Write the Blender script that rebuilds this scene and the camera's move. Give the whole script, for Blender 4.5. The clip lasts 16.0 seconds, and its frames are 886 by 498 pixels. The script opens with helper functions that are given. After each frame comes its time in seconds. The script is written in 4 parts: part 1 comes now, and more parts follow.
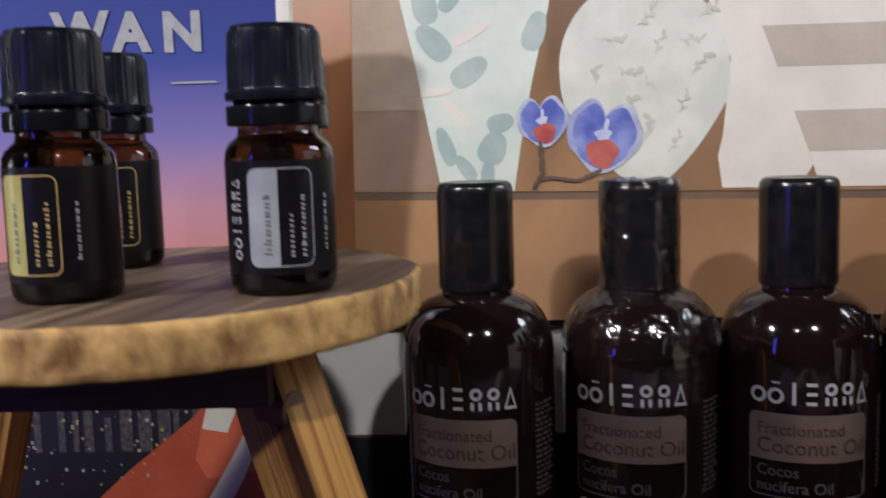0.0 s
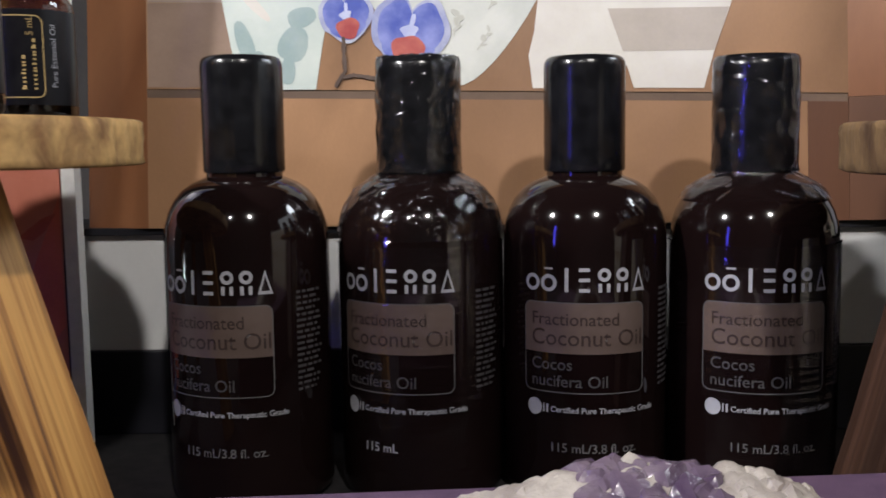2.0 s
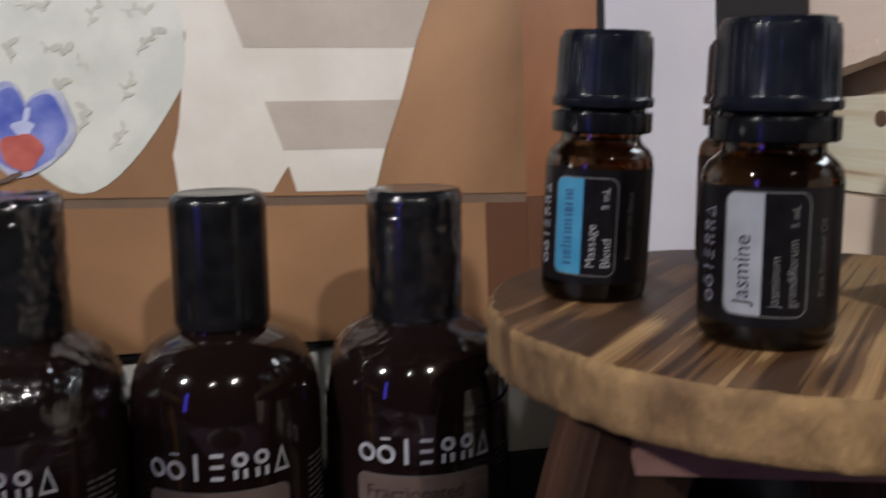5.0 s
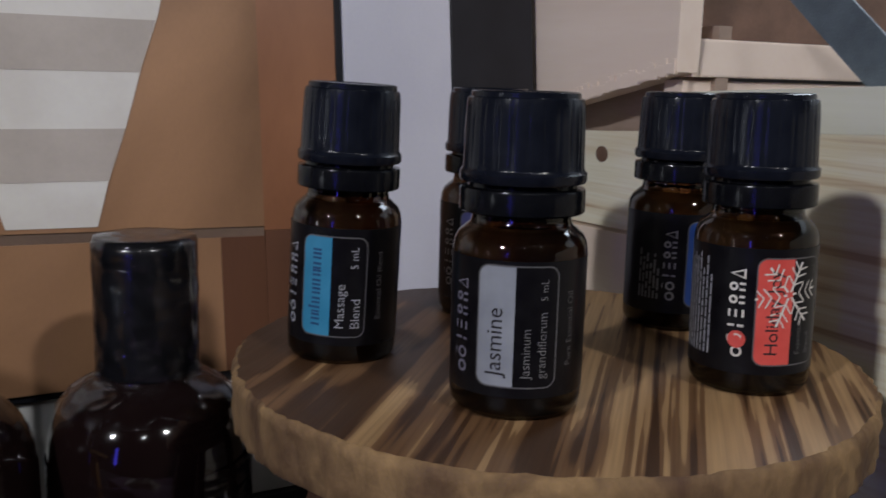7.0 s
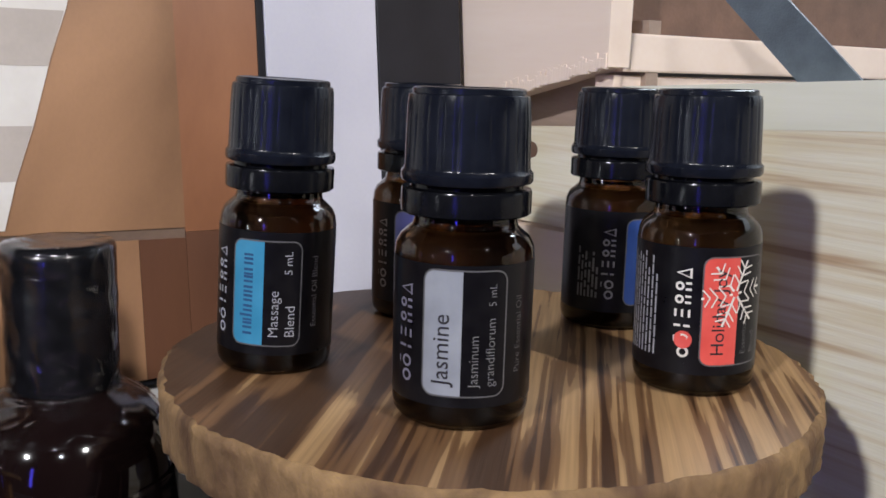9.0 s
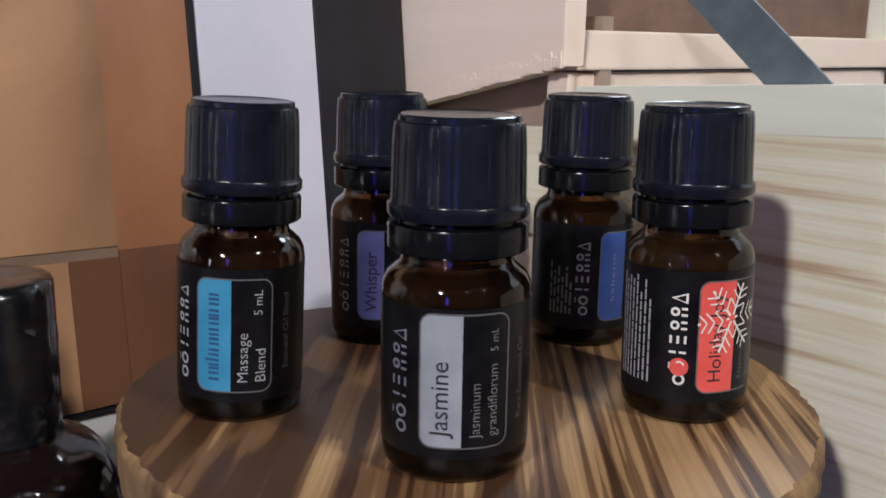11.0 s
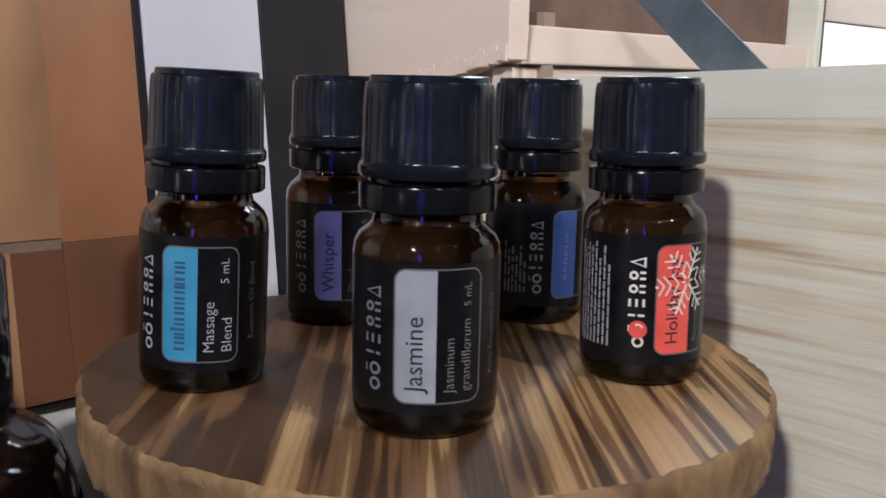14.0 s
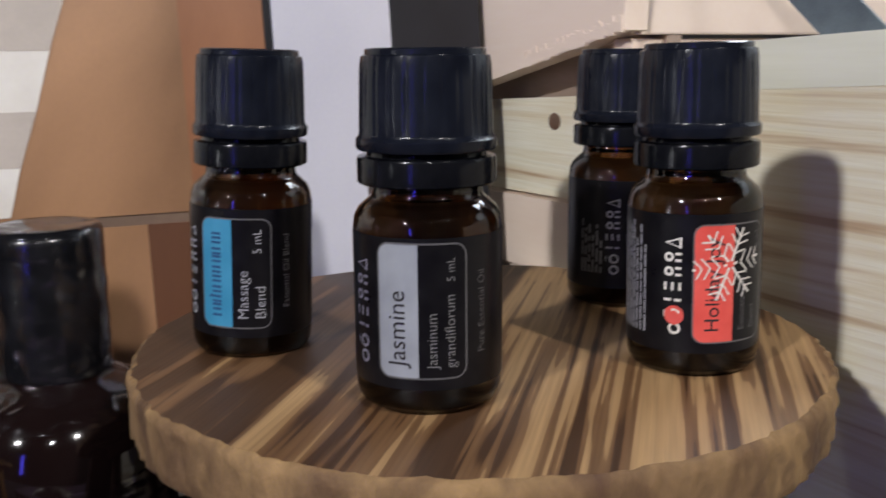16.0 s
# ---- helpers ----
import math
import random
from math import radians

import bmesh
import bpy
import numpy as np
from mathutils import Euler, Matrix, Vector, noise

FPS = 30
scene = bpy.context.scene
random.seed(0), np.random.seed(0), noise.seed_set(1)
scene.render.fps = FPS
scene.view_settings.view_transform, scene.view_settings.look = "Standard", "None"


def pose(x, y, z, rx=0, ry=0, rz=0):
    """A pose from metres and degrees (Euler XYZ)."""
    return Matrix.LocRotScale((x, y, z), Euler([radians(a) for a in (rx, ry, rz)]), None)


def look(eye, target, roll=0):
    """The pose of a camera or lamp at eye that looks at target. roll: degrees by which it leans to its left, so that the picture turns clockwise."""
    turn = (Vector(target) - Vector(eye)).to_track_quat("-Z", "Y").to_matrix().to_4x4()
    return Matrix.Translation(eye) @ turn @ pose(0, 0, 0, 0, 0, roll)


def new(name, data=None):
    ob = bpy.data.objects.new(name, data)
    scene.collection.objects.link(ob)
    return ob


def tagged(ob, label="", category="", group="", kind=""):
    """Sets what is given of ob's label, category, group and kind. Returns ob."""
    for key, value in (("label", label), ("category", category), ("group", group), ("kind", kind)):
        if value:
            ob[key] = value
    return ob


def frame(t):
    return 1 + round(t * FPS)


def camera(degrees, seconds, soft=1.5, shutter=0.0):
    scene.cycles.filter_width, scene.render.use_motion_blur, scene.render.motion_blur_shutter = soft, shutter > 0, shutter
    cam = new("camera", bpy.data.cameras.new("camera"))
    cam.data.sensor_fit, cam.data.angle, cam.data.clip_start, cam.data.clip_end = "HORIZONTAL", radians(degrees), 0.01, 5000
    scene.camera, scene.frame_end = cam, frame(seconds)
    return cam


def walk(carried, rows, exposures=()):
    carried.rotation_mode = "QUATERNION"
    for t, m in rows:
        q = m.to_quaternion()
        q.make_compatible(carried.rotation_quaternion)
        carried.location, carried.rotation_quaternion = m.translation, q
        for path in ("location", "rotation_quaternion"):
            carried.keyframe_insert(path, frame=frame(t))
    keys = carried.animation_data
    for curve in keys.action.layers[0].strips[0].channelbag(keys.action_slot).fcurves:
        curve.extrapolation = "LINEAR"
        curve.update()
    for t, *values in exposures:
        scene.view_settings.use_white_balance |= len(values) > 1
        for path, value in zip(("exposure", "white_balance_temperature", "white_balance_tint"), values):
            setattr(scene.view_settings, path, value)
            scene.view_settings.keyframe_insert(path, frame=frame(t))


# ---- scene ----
cam = camera(49.52, 16.0, soft=1.6, shutter=0.55)
PATH = [
    (0, (-0.08573, -0.28009, 0.13146), (-0.09703, -0.08171, 0.10877), -1.67),
    (0.5, (-0.07016, -0.28341, 0.11335), (-0.08093, -0.08458, 0.09466), -1.36),
    (1, (-0.05271, -0.27790, 0.09828), (-0.06256, -0.07896, 0.08022), -1.31),
    (1.5, (-0.04095, -0.27157, 0.09366), (-0.04761, -0.07260, 0.07451), -0.99),
    (2, (-0.03257, -0.26444, 0.09472), (-0.03674, -0.06565, 0.07323), -0.78),
    (2.5, (-0.02849, -0.25790, 0.09492), (-0.03036, -0.05917, 0.07253), -0.66),
    (3, (-0.02351, -0.25411, 0.09586), (-0.02224, -0.05549, 0.07242), -0.59),
    (3.5, (-0.01574, -0.24974, 0.10173), (-0.00911, -0.05186, 0.07346), -0.60),
    (4, (-0.00316, -0.24425, 0.11487), (0.01352, -0.04728, 0.08446), -0.42),
    (4.5, (-0.00003, -0.23215, 0.12821), (0.03089, -0.03720, 0.09602), -0.57),
    (5, (0.00254, -0.22605, 0.14141), (0.04637, -0.03381, 0.10792), -0.53),
    (5.2, (0.00494, -0.22455, 0.14591), (0.05431, -0.03380, 0.11163), -0.38),
    (7.3, (0.00182, -0.21275, 0.15418), (0.10419, -0.04431, 0.12030), 1.77),
    (7.5, (0.00211, -0.21107, 0.15203), (0.10695, -0.04383, 0.11974), 1.77),
    (8, (0.00457, -0.21039, 0.15142), (0.10930, -0.04319, 0.11863), 1.53),
    (8.5, (0.00201, -0.20912, 0.15314), (0.11023, -0.04462, 0.11808), 1.61),
    (10.8, (0.00157, -0.19060, 0.15892), (0.12489, -0.03887, 0.11684), 0.94),
    (11, (-0.00099, -0.18812, 0.16185), (0.12560, -0.03913, 0.11968), 0.93),
    (11.5, (-0.00895, -0.18411, 0.15558), (0.12689, -0.04187, 0.11933), 1.46),
    (12, (-0.00806, -0.18220, 0.14867), (0.13061, -0.04255, 0.11306), 1.54),
    (12.5, (-0.01044, -0.17960, 0.15069), (0.13133, -0.04303, 0.11532), 1.59),
    (13, (-0.00995, -0.18072, 0.15058), (0.13252, -0.04479, 0.11557), 1.64),
    (13.5, (-0.00908, -0.18106, 0.15063), (0.13271, -0.04448, 0.11539), 1.51),
    (14, (-0.00951, -0.18659, 0.15206), (0.12995, -0.04781, 0.11614), 1.19),
    (14.5, (-0.01041, -0.19948, 0.15447), (0.12324, -0.05532, 0.11767), 0.80),
    (15, (-0.00282, -0.19774, 0.15369), (0.12088, -0.04526, 0.11561), 0.59),
    (15.5, (0.01444, -0.20342, 0.15390), (0.12785, -0.04373, 0.11343), 0.04),
    (16, (0.02281, -0.20914, 0.15096), (0.11913, -0.03849, 0.11095), -0.56),
]
walk(cam, [(t, look(eye, target, roll)) for t, eye, target, roll in PATH],
     exposures=[(0, -0.42, 6450, 10), (0.6, -0.2, 6450, 10), (1.2, -0.12, 6450, 10), (2.5, -0.14, 6400, 10), (3.5, -0.26, 6450, 10), (4.1, -0.38, 6600, 10), (4.5, -0.57, 6550, 10), (5.2, -0.57, 6600, 10), (7.3, -1.1, 6030, 10), (7.6, -1.02, 6030, 10), (8, -0.74, 6030, 10), (8.7, -0.18, 6130, 10), (10.8, -0.33, 6270, 10), (12.5, -0.33, 6250, 10), (14, -0.33, 6250, 10), (16, -0.28, 6310, 10)])

# ---- light ----
U = 0.0094          # one modelling unit in metres
world = bpy.data.worlds.new("room_air")
scene.world = world
world.use_nodes = True
world.node_tree.nodes["Background"].inputs[0].default_value = (0.5, 0.48, 0.5, 1)
world.node_tree.nodes["Background"].inputs[1].default_value = 0.055


def lamp(name, at, to, size, watts, colour):
    data = bpy.data.lights.new(name, "AREA")
    data.shape, data.size, data.energy, data.color = "DISK", size, watts, colour
    ob = new(name, data)
    ob.matrix_world = look([c * U for c in at], [c * U for c in to])
    return ob


lamp("ceiling_lamp", (-78, -47, 66), (10, -6, 11), 0.05, 9.2, (1.0, 0.975, 0.965))
lamp("ceiling_lamp", (-34, -105, 85), (0, 2, 12), 0.03, 1.7, (1.0, 0.95, 0.90))
lamp("ceiling_lamp", (22, -98, 86), (-4, 2, 12), 0.05, 8.6, (1.0, 0.95, 0.90))
lamp("window_light", (75, 10, 60), (19, -4, 16), 0.35, 6.5, (0.86, 0.93, 1.0))
strip = lamp("blue_lamp", (-82, -73, 26), (0, -2, 12), 0.05, 0.8, (0.10, 0.08, 1.0))
strip.data.shape, strip.data.size_y = "RECTANGLE", 0.36
tall = lamp("window_light", (-112, -14, 14), (8, -4, 10), 0.018, 1.0, (0.95, 0.97, 1.0))
tall.data.shape, tall.data.size_y = "RECTANGLE", 0.42

# ---- materials ----


def mat(name, a, b=None, scale=60.0, stretch=(1, 1, 1), rough=0.6, bump=0.15, metal=0.0, detail=6.0, lo=0.35, hi=0.65, fine=900.0, spin=0.0,
        transmission=0.0, coat=0.0, ior=1.5, spec=0.5, bump_scale=None, wob=0.0, speck=0.12):
    m = bpy.data.materials.new(name)
    m.use_nodes = True
    nt = m.node_tree
    n, l = nt.nodes, nt.links
    p = n["Principled BSDF"]
    p.inputs["Roughness"].default_value = rough
    p.inputs["Metallic"].default_value = metal
    p.inputs["Transmission Weight"].default_value = transmission
    p.inputs["Coat Weight"].default_value = coat
    p.inputs["Coat Roughness"].default_value = 0.08
    p.inputs["IOR"].default_value = ior
    p.inputs["Specular IOR Level"].default_value = spec
    if b is None:
        b = tuple(min(1, c * 1.25 + 0.004) for c in a)
    co = n.new("ShaderNodeTexCoord")
    mp = n.new("ShaderNodeMapping")
    mp.inputs["Rotation"].default_value = (0, 0, radians(spin))
    mp2 = n.new("ShaderNodeMapping")
    mp2.inputs["Scale"].default_value = stretch
    l.new(co.outputs["Object"], mp.inputs[0])
    l.new(mp.outputs[0], mp2.inputs[0])
    t = n.new("ShaderNodeTexNoise")
    t.inputs["Scale"].default_value, t.inputs["Detail"].default_value, t.inputs["Distortion"].default_value = scale, detail, wob
    l.new(mp2.outputs[0], t.inputs["Vector"])
    r = n.new("ShaderNodeValToRGB")
    r.color_ramp.elements[0].position, r.color_ramp.elements[1].position = lo, hi
    r.color_ramp.elements[0].color, r.color_ramp.elements[1].color = (*a, 1), (*b, 1)
    l.new(t.outputs["Fac"], r.inputs[0])
    t2 = n.new("ShaderNodeTexNoise")
    t2.inputs["Scale"].default_value, t2.inputs["Detail"].default_value = fine, 3.0
    l.new(mp2.outputs[0], t2.inputs["Vector"])
    mix = n.new("ShaderNodeMix")
    mix.data_type, mix.blend_type = "RGBA", "OVERLAY"
    mix.inputs[0].default_value = speck
    l.new(r.outputs[0], mix.inputs[6])
    l.new(t2.outputs["Fac"], mix.inputs[7])
    l.new(mix.outputs[2], p.inputs["Base Color"])
    mr = n.new("ShaderNodeMapRange")
    mr.inputs["To Min"].default_value, mr.inputs["To Max"].default_value = max(0.0, rough - 0.08), min(1.0, rough + 0.1)
    l.new(t.outputs["Fac"], mr.inputs[0])
    l.new(mr.outputs[0], p.inputs["Roughness"])
    if bump:
        bp = n.new("ShaderNodeBump")
        bp.inputs["Strength"].default_value, bp.inputs["Distance"].default_value = bump, 0.0006
        l.new((t2 if bump_scale is None else t).outputs["Fac"], bp.inputs["Height"])
        l.new(bp.outputs[0], p.inputs["Normal"])
    return m


def grain(name, dark, mid, light, scale, stretch, spin, rough, cut=0.56, width=0.10, stepped=False, shade_side=None):
    """Long wood grain: broad bands and fine lines that run along one way."""
    m = bpy.data.materials.new(name)
    m.use_nodes = True
    n, l = m.node_tree.nodes, m.node_tree.links
    p = n["Principled BSDF"]
    co, mp, mp2 = n.new("ShaderNodeTexCoord"), n.new("ShaderNodeMapping"), n.new("ShaderNodeMapping")
    mp.inputs["Rotation"].default_value = (0, 0, radians(spin))
    mp2.inputs["Scale"].default_value = stretch
    l.new(co.outputs["Object"], mp.inputs[0])
    l.new(mp.outputs[0], mp2.inputs[0])
    fields = []
    for k, (sc, det, wob) in enumerate(((scale, 2.0, 0.7), (scale * 4.5, 3.0, 0.4), (scale * 14, 4.0, 0.2))):
        t = n.new("ShaderNodeTexNoise")
        t.inputs["Scale"].default_value, t.inputs["Detail"].default_value, t.inputs["Distortion"].default_value = sc, det, wob
        l.new(mp2.outputs[0], t.inputs["Vector"])
        fields.append(t.outputs["Fac"])
    add = n.new("ShaderNodeMath")
    add.operation = "MULTIPLY_ADD"
    add.inputs[1].default_value = 0.55
    l.new(fields[0], add.inputs[0])
    half = n.new("ShaderNodeMath")
    half.operation = "MULTIPLY"
    half.inputs[1].default_value = 0.5
    l.new(fields[1], half.inputs[0])
    l.new(half.outputs[0], add.inputs[2])
    r = n.new("ShaderNodeValToRGB")
    r.color_ramp.elements[0].position, r.color_ramp.elements[1].position = 0.40, cut + width
    r.color_ramp.elements[0].color, r.color_ramp.elements[1].color = (*dark, 1), (*light, 1)
    e = r.color_ramp.elements.new(cut)
    e.color = (*mid, 1)
    if stepped:
        half.inputs[1].default_value, add.inputs[1].default_value = 0.38, 0.66
        for node in n:
            if node.type == "TEX_NOISE":
                node.inputs["Distortion"].default_value = 0.12
        while len(r.color_ramp.elements) > 2:
            r.color_ramp.elements.remove(r.color_ramp.elements[1])
        r.color_ramp.elements[0].position, r.color_ramp.elements[1].position = 0.0, 1.0
        r.color_ramp.elements[0].color = r.color_ramp.elements[1].color = (*mid, 1)
        for pos, c in ((0.40, light), (0.42, mid), (0.445, mid), (0.455, dark), (0.475, dark), (0.485, mid), (0.53, mid), (0.54, light), (0.56, light), (0.57, dark), (0.585, dark), (0.60, mid), (0.63, mid), (0.65, light)):
            e = r.color_ramp.elements.new(pos)
            e.color = (*c, 1)
    l.new(add.outputs[0], r.inputs[0])
    mix = n.new("ShaderNodeMix")
    mix.data_type, mix.blend_type = "RGBA", "OVERLAY"
    mix.inputs[0].default_value = 0.35
    l.new(r.outputs[0], mix.inputs[6])
    l.new(fields[2], mix.inputs[7])
    l.new(mix.outputs[2], p.inputs["Base Color"])
    if shade_side is not None:
        # one side darkened in the colour, as turned from the light, its edge ragged
        sp, edge, far, shade_mix = n.new("ShaderNodeSeparateXYZ"), n.new("ShaderNodeMath"), n.new("ShaderNodeMapRange"), n.new("ShaderNodeMix")
        l.new(co.outputs["Object"], sp.inputs[0])
        edge.operation = "MULTIPLY_ADD"
        edge.inputs[1].default_value = 0.0022
        l.new(fields[1], edge.inputs[0])
        l.new(sp.outputs[0], edge.inputs[2])
        far.inputs["From Min"].default_value, far.inputs["From Max"].default_value = shade_side, shade_side + 0.0008
        far.inputs["To Min"].default_value, far.inputs["To Max"].default_value = 1.0, 0.0
        l.new(edge.outputs[0], far.inputs[0])
        shade_mix.data_type, shade_mix.blend_type = "RGBA", "MULTIPLY"
        l.new(far.outputs[0], shade_mix.inputs[0])
        l.new(mix.outputs[2], shade_mix.inputs[6])
        shade_mix.inputs[7].default_value = (0.20, 0.22, 0.28, 1)
        l.new(shade_mix.outputs[2], p.inputs["Base Color"])
    mr = n.new("ShaderNodeMapRange")
    mr.inputs["To Min"].default_value, mr.inputs["To Max"].default_value = rough - 0.1, rough + 0.15
    l.new(fields[1], mr.inputs[0])
    l.new(mr.outputs[0], p.inputs["Roughness"])
    bp = n.new("ShaderNodeBump")
    bp.inputs["Strength"].default_value, bp.inputs["Distance"].default_value = 0.3, 0.0005
    l.new(fields[2], bp.inputs["Height"])
    l.new(bp.outputs[0], p.inputs["Normal"])
    return m


def burnt_disc(name, dark, mid, light, spin):
    """Torched and brushed pine: pale streaks along the grain, broad and burnt on one side, fine and pale on the other;
    the burnt side's colour also holds its weaker light.
    """
    m = bpy.data.materials.new(name)
    m.use_nodes = True
    n, l = m.node_tree.nodes, m.node_tree.links
    p = n["Principled BSDF"]
    co, mp = n.new("ShaderNodeTexCoord"), n.new("ShaderNodeMapping")
    mp.inputs["Rotation"].default_value = (0, 0, radians(spin))
    l.new(co.outputs["Object"], mp.inputs[0])

    def field(scale, along, detail, wob):
        st, t = n.new("ShaderNodeMapping"), n.new("ShaderNodeTexNoise")
        st.inputs["Scale"].default_value = (along, 1, 1)
        t.inputs["Scale"].default_value, t.inputs["Detail"].default_value, t.inputs["Distortion"].default_value = scale, detail, wob
        l.new(mp.outputs[0], st.inputs[0])
        l.new(st.outputs[0], t.inputs["Vector"])
        return t.outputs["Fac"]

    def sum_of(a, b, fa, fb, add=0.0):
        x, y = n.new("ShaderNodeMath"), n.new("ShaderNodeMath")
        x.operation = y.operation = "MULTIPLY_ADD"
        l.new(a, x.inputs[0])
        x.inputs[1].default_value, x.inputs[2].default_value = fa, add
        l.new(b, y.inputs[0])
        y.inputs[1].default_value = fb
        l.new(x.outputs[0], y.inputs[2])
        return y.outputs[0]

    broad, fine, hair, blot = field(95, 0.07, 1.5, 0.5), field(330, 0.025, 2.0, 0.25), field(1500, 0.02, 3.0, 0.0), field(34, 0.8, 4.0, 0.4)
    sp, zone, pick = n.new("ShaderNodeSeparateXYZ"), n.new("ShaderNodeMapRange"), n.new("ShaderNodeMix")
    l.new(mp.outputs[0], sp.inputs[0])
    zone.inputs["From Min"].default_value, zone.inputs["From Max"].default_value = -0.016, 0.030
    l.new(sum_of(sp.outputs[1], broad, 1.0, 0.02, -0.01), zone.inputs[0])
    l.new(zone.outputs[0], pick.inputs[0])
    l.new(sum_of(fine, broad, 0.72, 0.28, 0.035), pick.inputs[2])
    # burnt side lowered further: its weaker light is put into the colour
    l.new(sum_of(broad, fine, 0.8, 0.2, -0.050), pick.inputs[3])
    tone = sum_of(pick.outputs[0], blot, 1.0, 0.22, -0.11)
    r = n.new("ShaderNodeValToRGB")
    e = r.color_ramp.elements
    e[0].position, e[0].color = 0.455, (*dark, 1)
    e[1].position, e[1].color = 0.58, (*light, 1)
    for pos, c in ((0.475, mid), (0.527, tuple(0.85 * q + 0.15 * w for q, w in zip(mid, light))), (0.536, tuple(0.35 * q + 0.7 * w for q, w in zip(mid, light)))):
        el = e.new(pos)
        el.color = (*c, 1)
    l.new(tone, r.inputs[0])
    mix = n.new("ShaderNodeMix")
    mix.data_type, mix.blend_type = "RGBA", "OVERLAY"
    mix.inputs[0].default_value = 0.4
    l.new(r.outputs[0], mix.inputs[6])
    l.new(hair, mix.inputs[7])
    l.new(mix.outputs[2], p.inputs["Base Color"])
    mr, bp = n.new("ShaderNodeMapRange"), n.new("ShaderNodeBump")
    mr.inputs["To Min"].default_value, mr.inputs["To Max"].default_value = 0.38, 0.62
    l.new(blot, mr.inputs[0])
    l.new(mr.outputs[0], p.inputs["Roughness"])
    bp.inputs["Strength"].default_value, bp.inputs["Distance"].default_value = 0.35, 0.0005
    l.new(sum_of(fine, hair, 0.7, 0.3), bp.inputs["Height"])
    l.new(bp.outputs[0], p.inputs["Normal"])
    return m


def glass(name, colour, rough=0.03, ior=1.45):
    m = bpy.data.materials.new(name)
    m.use_nodes = True
    p = m.node_tree.nodes["Principled BSDF"]
    p.inputs["Base Color"].default_value = (*colour, 1)
    p.inputs["Roughness"].default_value = rough
    p.inputs["Transmission Weight"].default_value = 1.0
    p.inputs["IOR"].default_value = ior
    return m


def film(name, scale, detail, depth, ior=1.8, squeeze=1.0):
    """Clear crinkled shrink film: mostly see-through, with sharp glints."""
    m = bpy.data.materials.new(name)
    m.use_nodes = True
    n, l = m.node_tree.nodes, m.node_tree.links
    n.remove(n["Principled BSDF"])
    out = n["Material Output"]
    tr, gl, mx = n.new("ShaderNodeBsdfTransparent"), n.new("ShaderNodeBsdfGlossy"), n.new("ShaderNodeMixShader")
    gl.inputs["Roughness"].default_value = 0.1
    gl.inputs["Color"].default_value = (0.9, 0.9, 0.95, 1)
    fr = n.new("ShaderNodeFresnel")
    fr.inputs[0].default_value = ior
    co, t, bp = n.new("ShaderNodeTexCoord"), n.new("ShaderNodeTexNoise"), n.new("ShaderNodeBump")
    t.inputs["Scale"].default_value, t.inputs["Detail"].default_value, t.inputs["Distortion"].default_value = scale, detail, 1.2
    bp.inputs["Strength"].default_value, bp.inputs["Distance"].default_value = 1.0, depth
    mp = n.new("ShaderNodeMapping")
    mp.inputs["Scale"].default_value = (squeeze, squeeze, 1)
    l.new(co.outputs["Object"], mp.inputs[0])
    l.new(mp.outputs[0], t.inputs["Vector"])
    l.new(t.outputs["Fac"], bp.inputs["Height"])
    l.new(bp.outputs[0], gl.inputs["Normal"])
    l.new(bp.outputs[0], fr.inputs["Normal"])
    l.new(fr.outputs[0], mx.inputs[0])
    l.new(tr.outputs[0], mx.inputs[1])
    l.new(gl.outputs[0], mx.inputs[2])
    l.new(mx.outputs[0], out.inputs[0])
    return m


def glow(name, colour, strength):
    m = bpy.data.materials.new(name)
    m.use_nodes = True
    n, l = m.node_tree.nodes, m.node_tree.links
    e = n.new("ShaderNodeEmission")
    e.inputs[0].default_value, e.inputs[1].default_value = (*colour, 1), strength
    l.new(e.outputs[0], n["Material Output"].inputs[0])
    return m


def ramp_mat(name, stops, axis, lo, hi, rough=0.35):
    """Printed card whose colours run along one axis of the object, lo to hi in metres."""
    m = bpy.data.materials.new(name)
    m.use_nodes = True
    n, l = m.node_tree.nodes, m.node_tree.links
    p = n["Principled BSDF"]
    p.inputs["Roughness"].default_value = rough
    co, sp, mr, r = n.new("ShaderNodeTexCoord"), n.new("ShaderNodeSeparateXYZ"), n.new("ShaderNodeMapRange"), n.new("ShaderNodeValToRGB")
    mr.inputs["From Min"].default_value, mr.inputs["From Max"].default_value = lo, hi
    l.new(co.outputs["Object"], sp.inputs[0])
    l.new(sp.outputs[axis], mr.inputs[0])
    l.new(mr.outputs[0], r.inputs[0])
    while len(r.color_ramp.elements) < len(stops):
        r.color_ramp.elements.new(0.5)
    for el, (pos, c) in zip(r.color_ramp.elements, stops):
        el.position, el.color = pos, (*c, 1)
    l.new(r.outputs[0], p.inputs["Base Color"])
    return m


PLASTIC = mat("black_plastic", (0.005, 0.005, 0.006), (0.009, 0.009, 0.011), 200, rough=0.2, bump=0.03, fine=2500, spec=0.4)
COLLAR_BLACK = mat("black_collar_plastic", (0.0038, 0.0040, 0.0055), (0.0062, 0.0066, 0.0085), 200, rough=0.14, bump=0.03, fine=2500, spec=0.16)
CAP_RIB = mat("ribbed_black_plastic", (0.0055, 0.0066, 0.0112), (0.0090, 0.0108, 0.0175), 200, rough=0.2, bump=0.04, fine=2500, spec=0.22)
DARK_BOTTLE = mat("dark_amber_plastic", (0.0060, 0.0030, 0.0030), (0.0090, 0.0044, 0.0042), 40, rough=0.06, bump=0.0, coat=0.15)
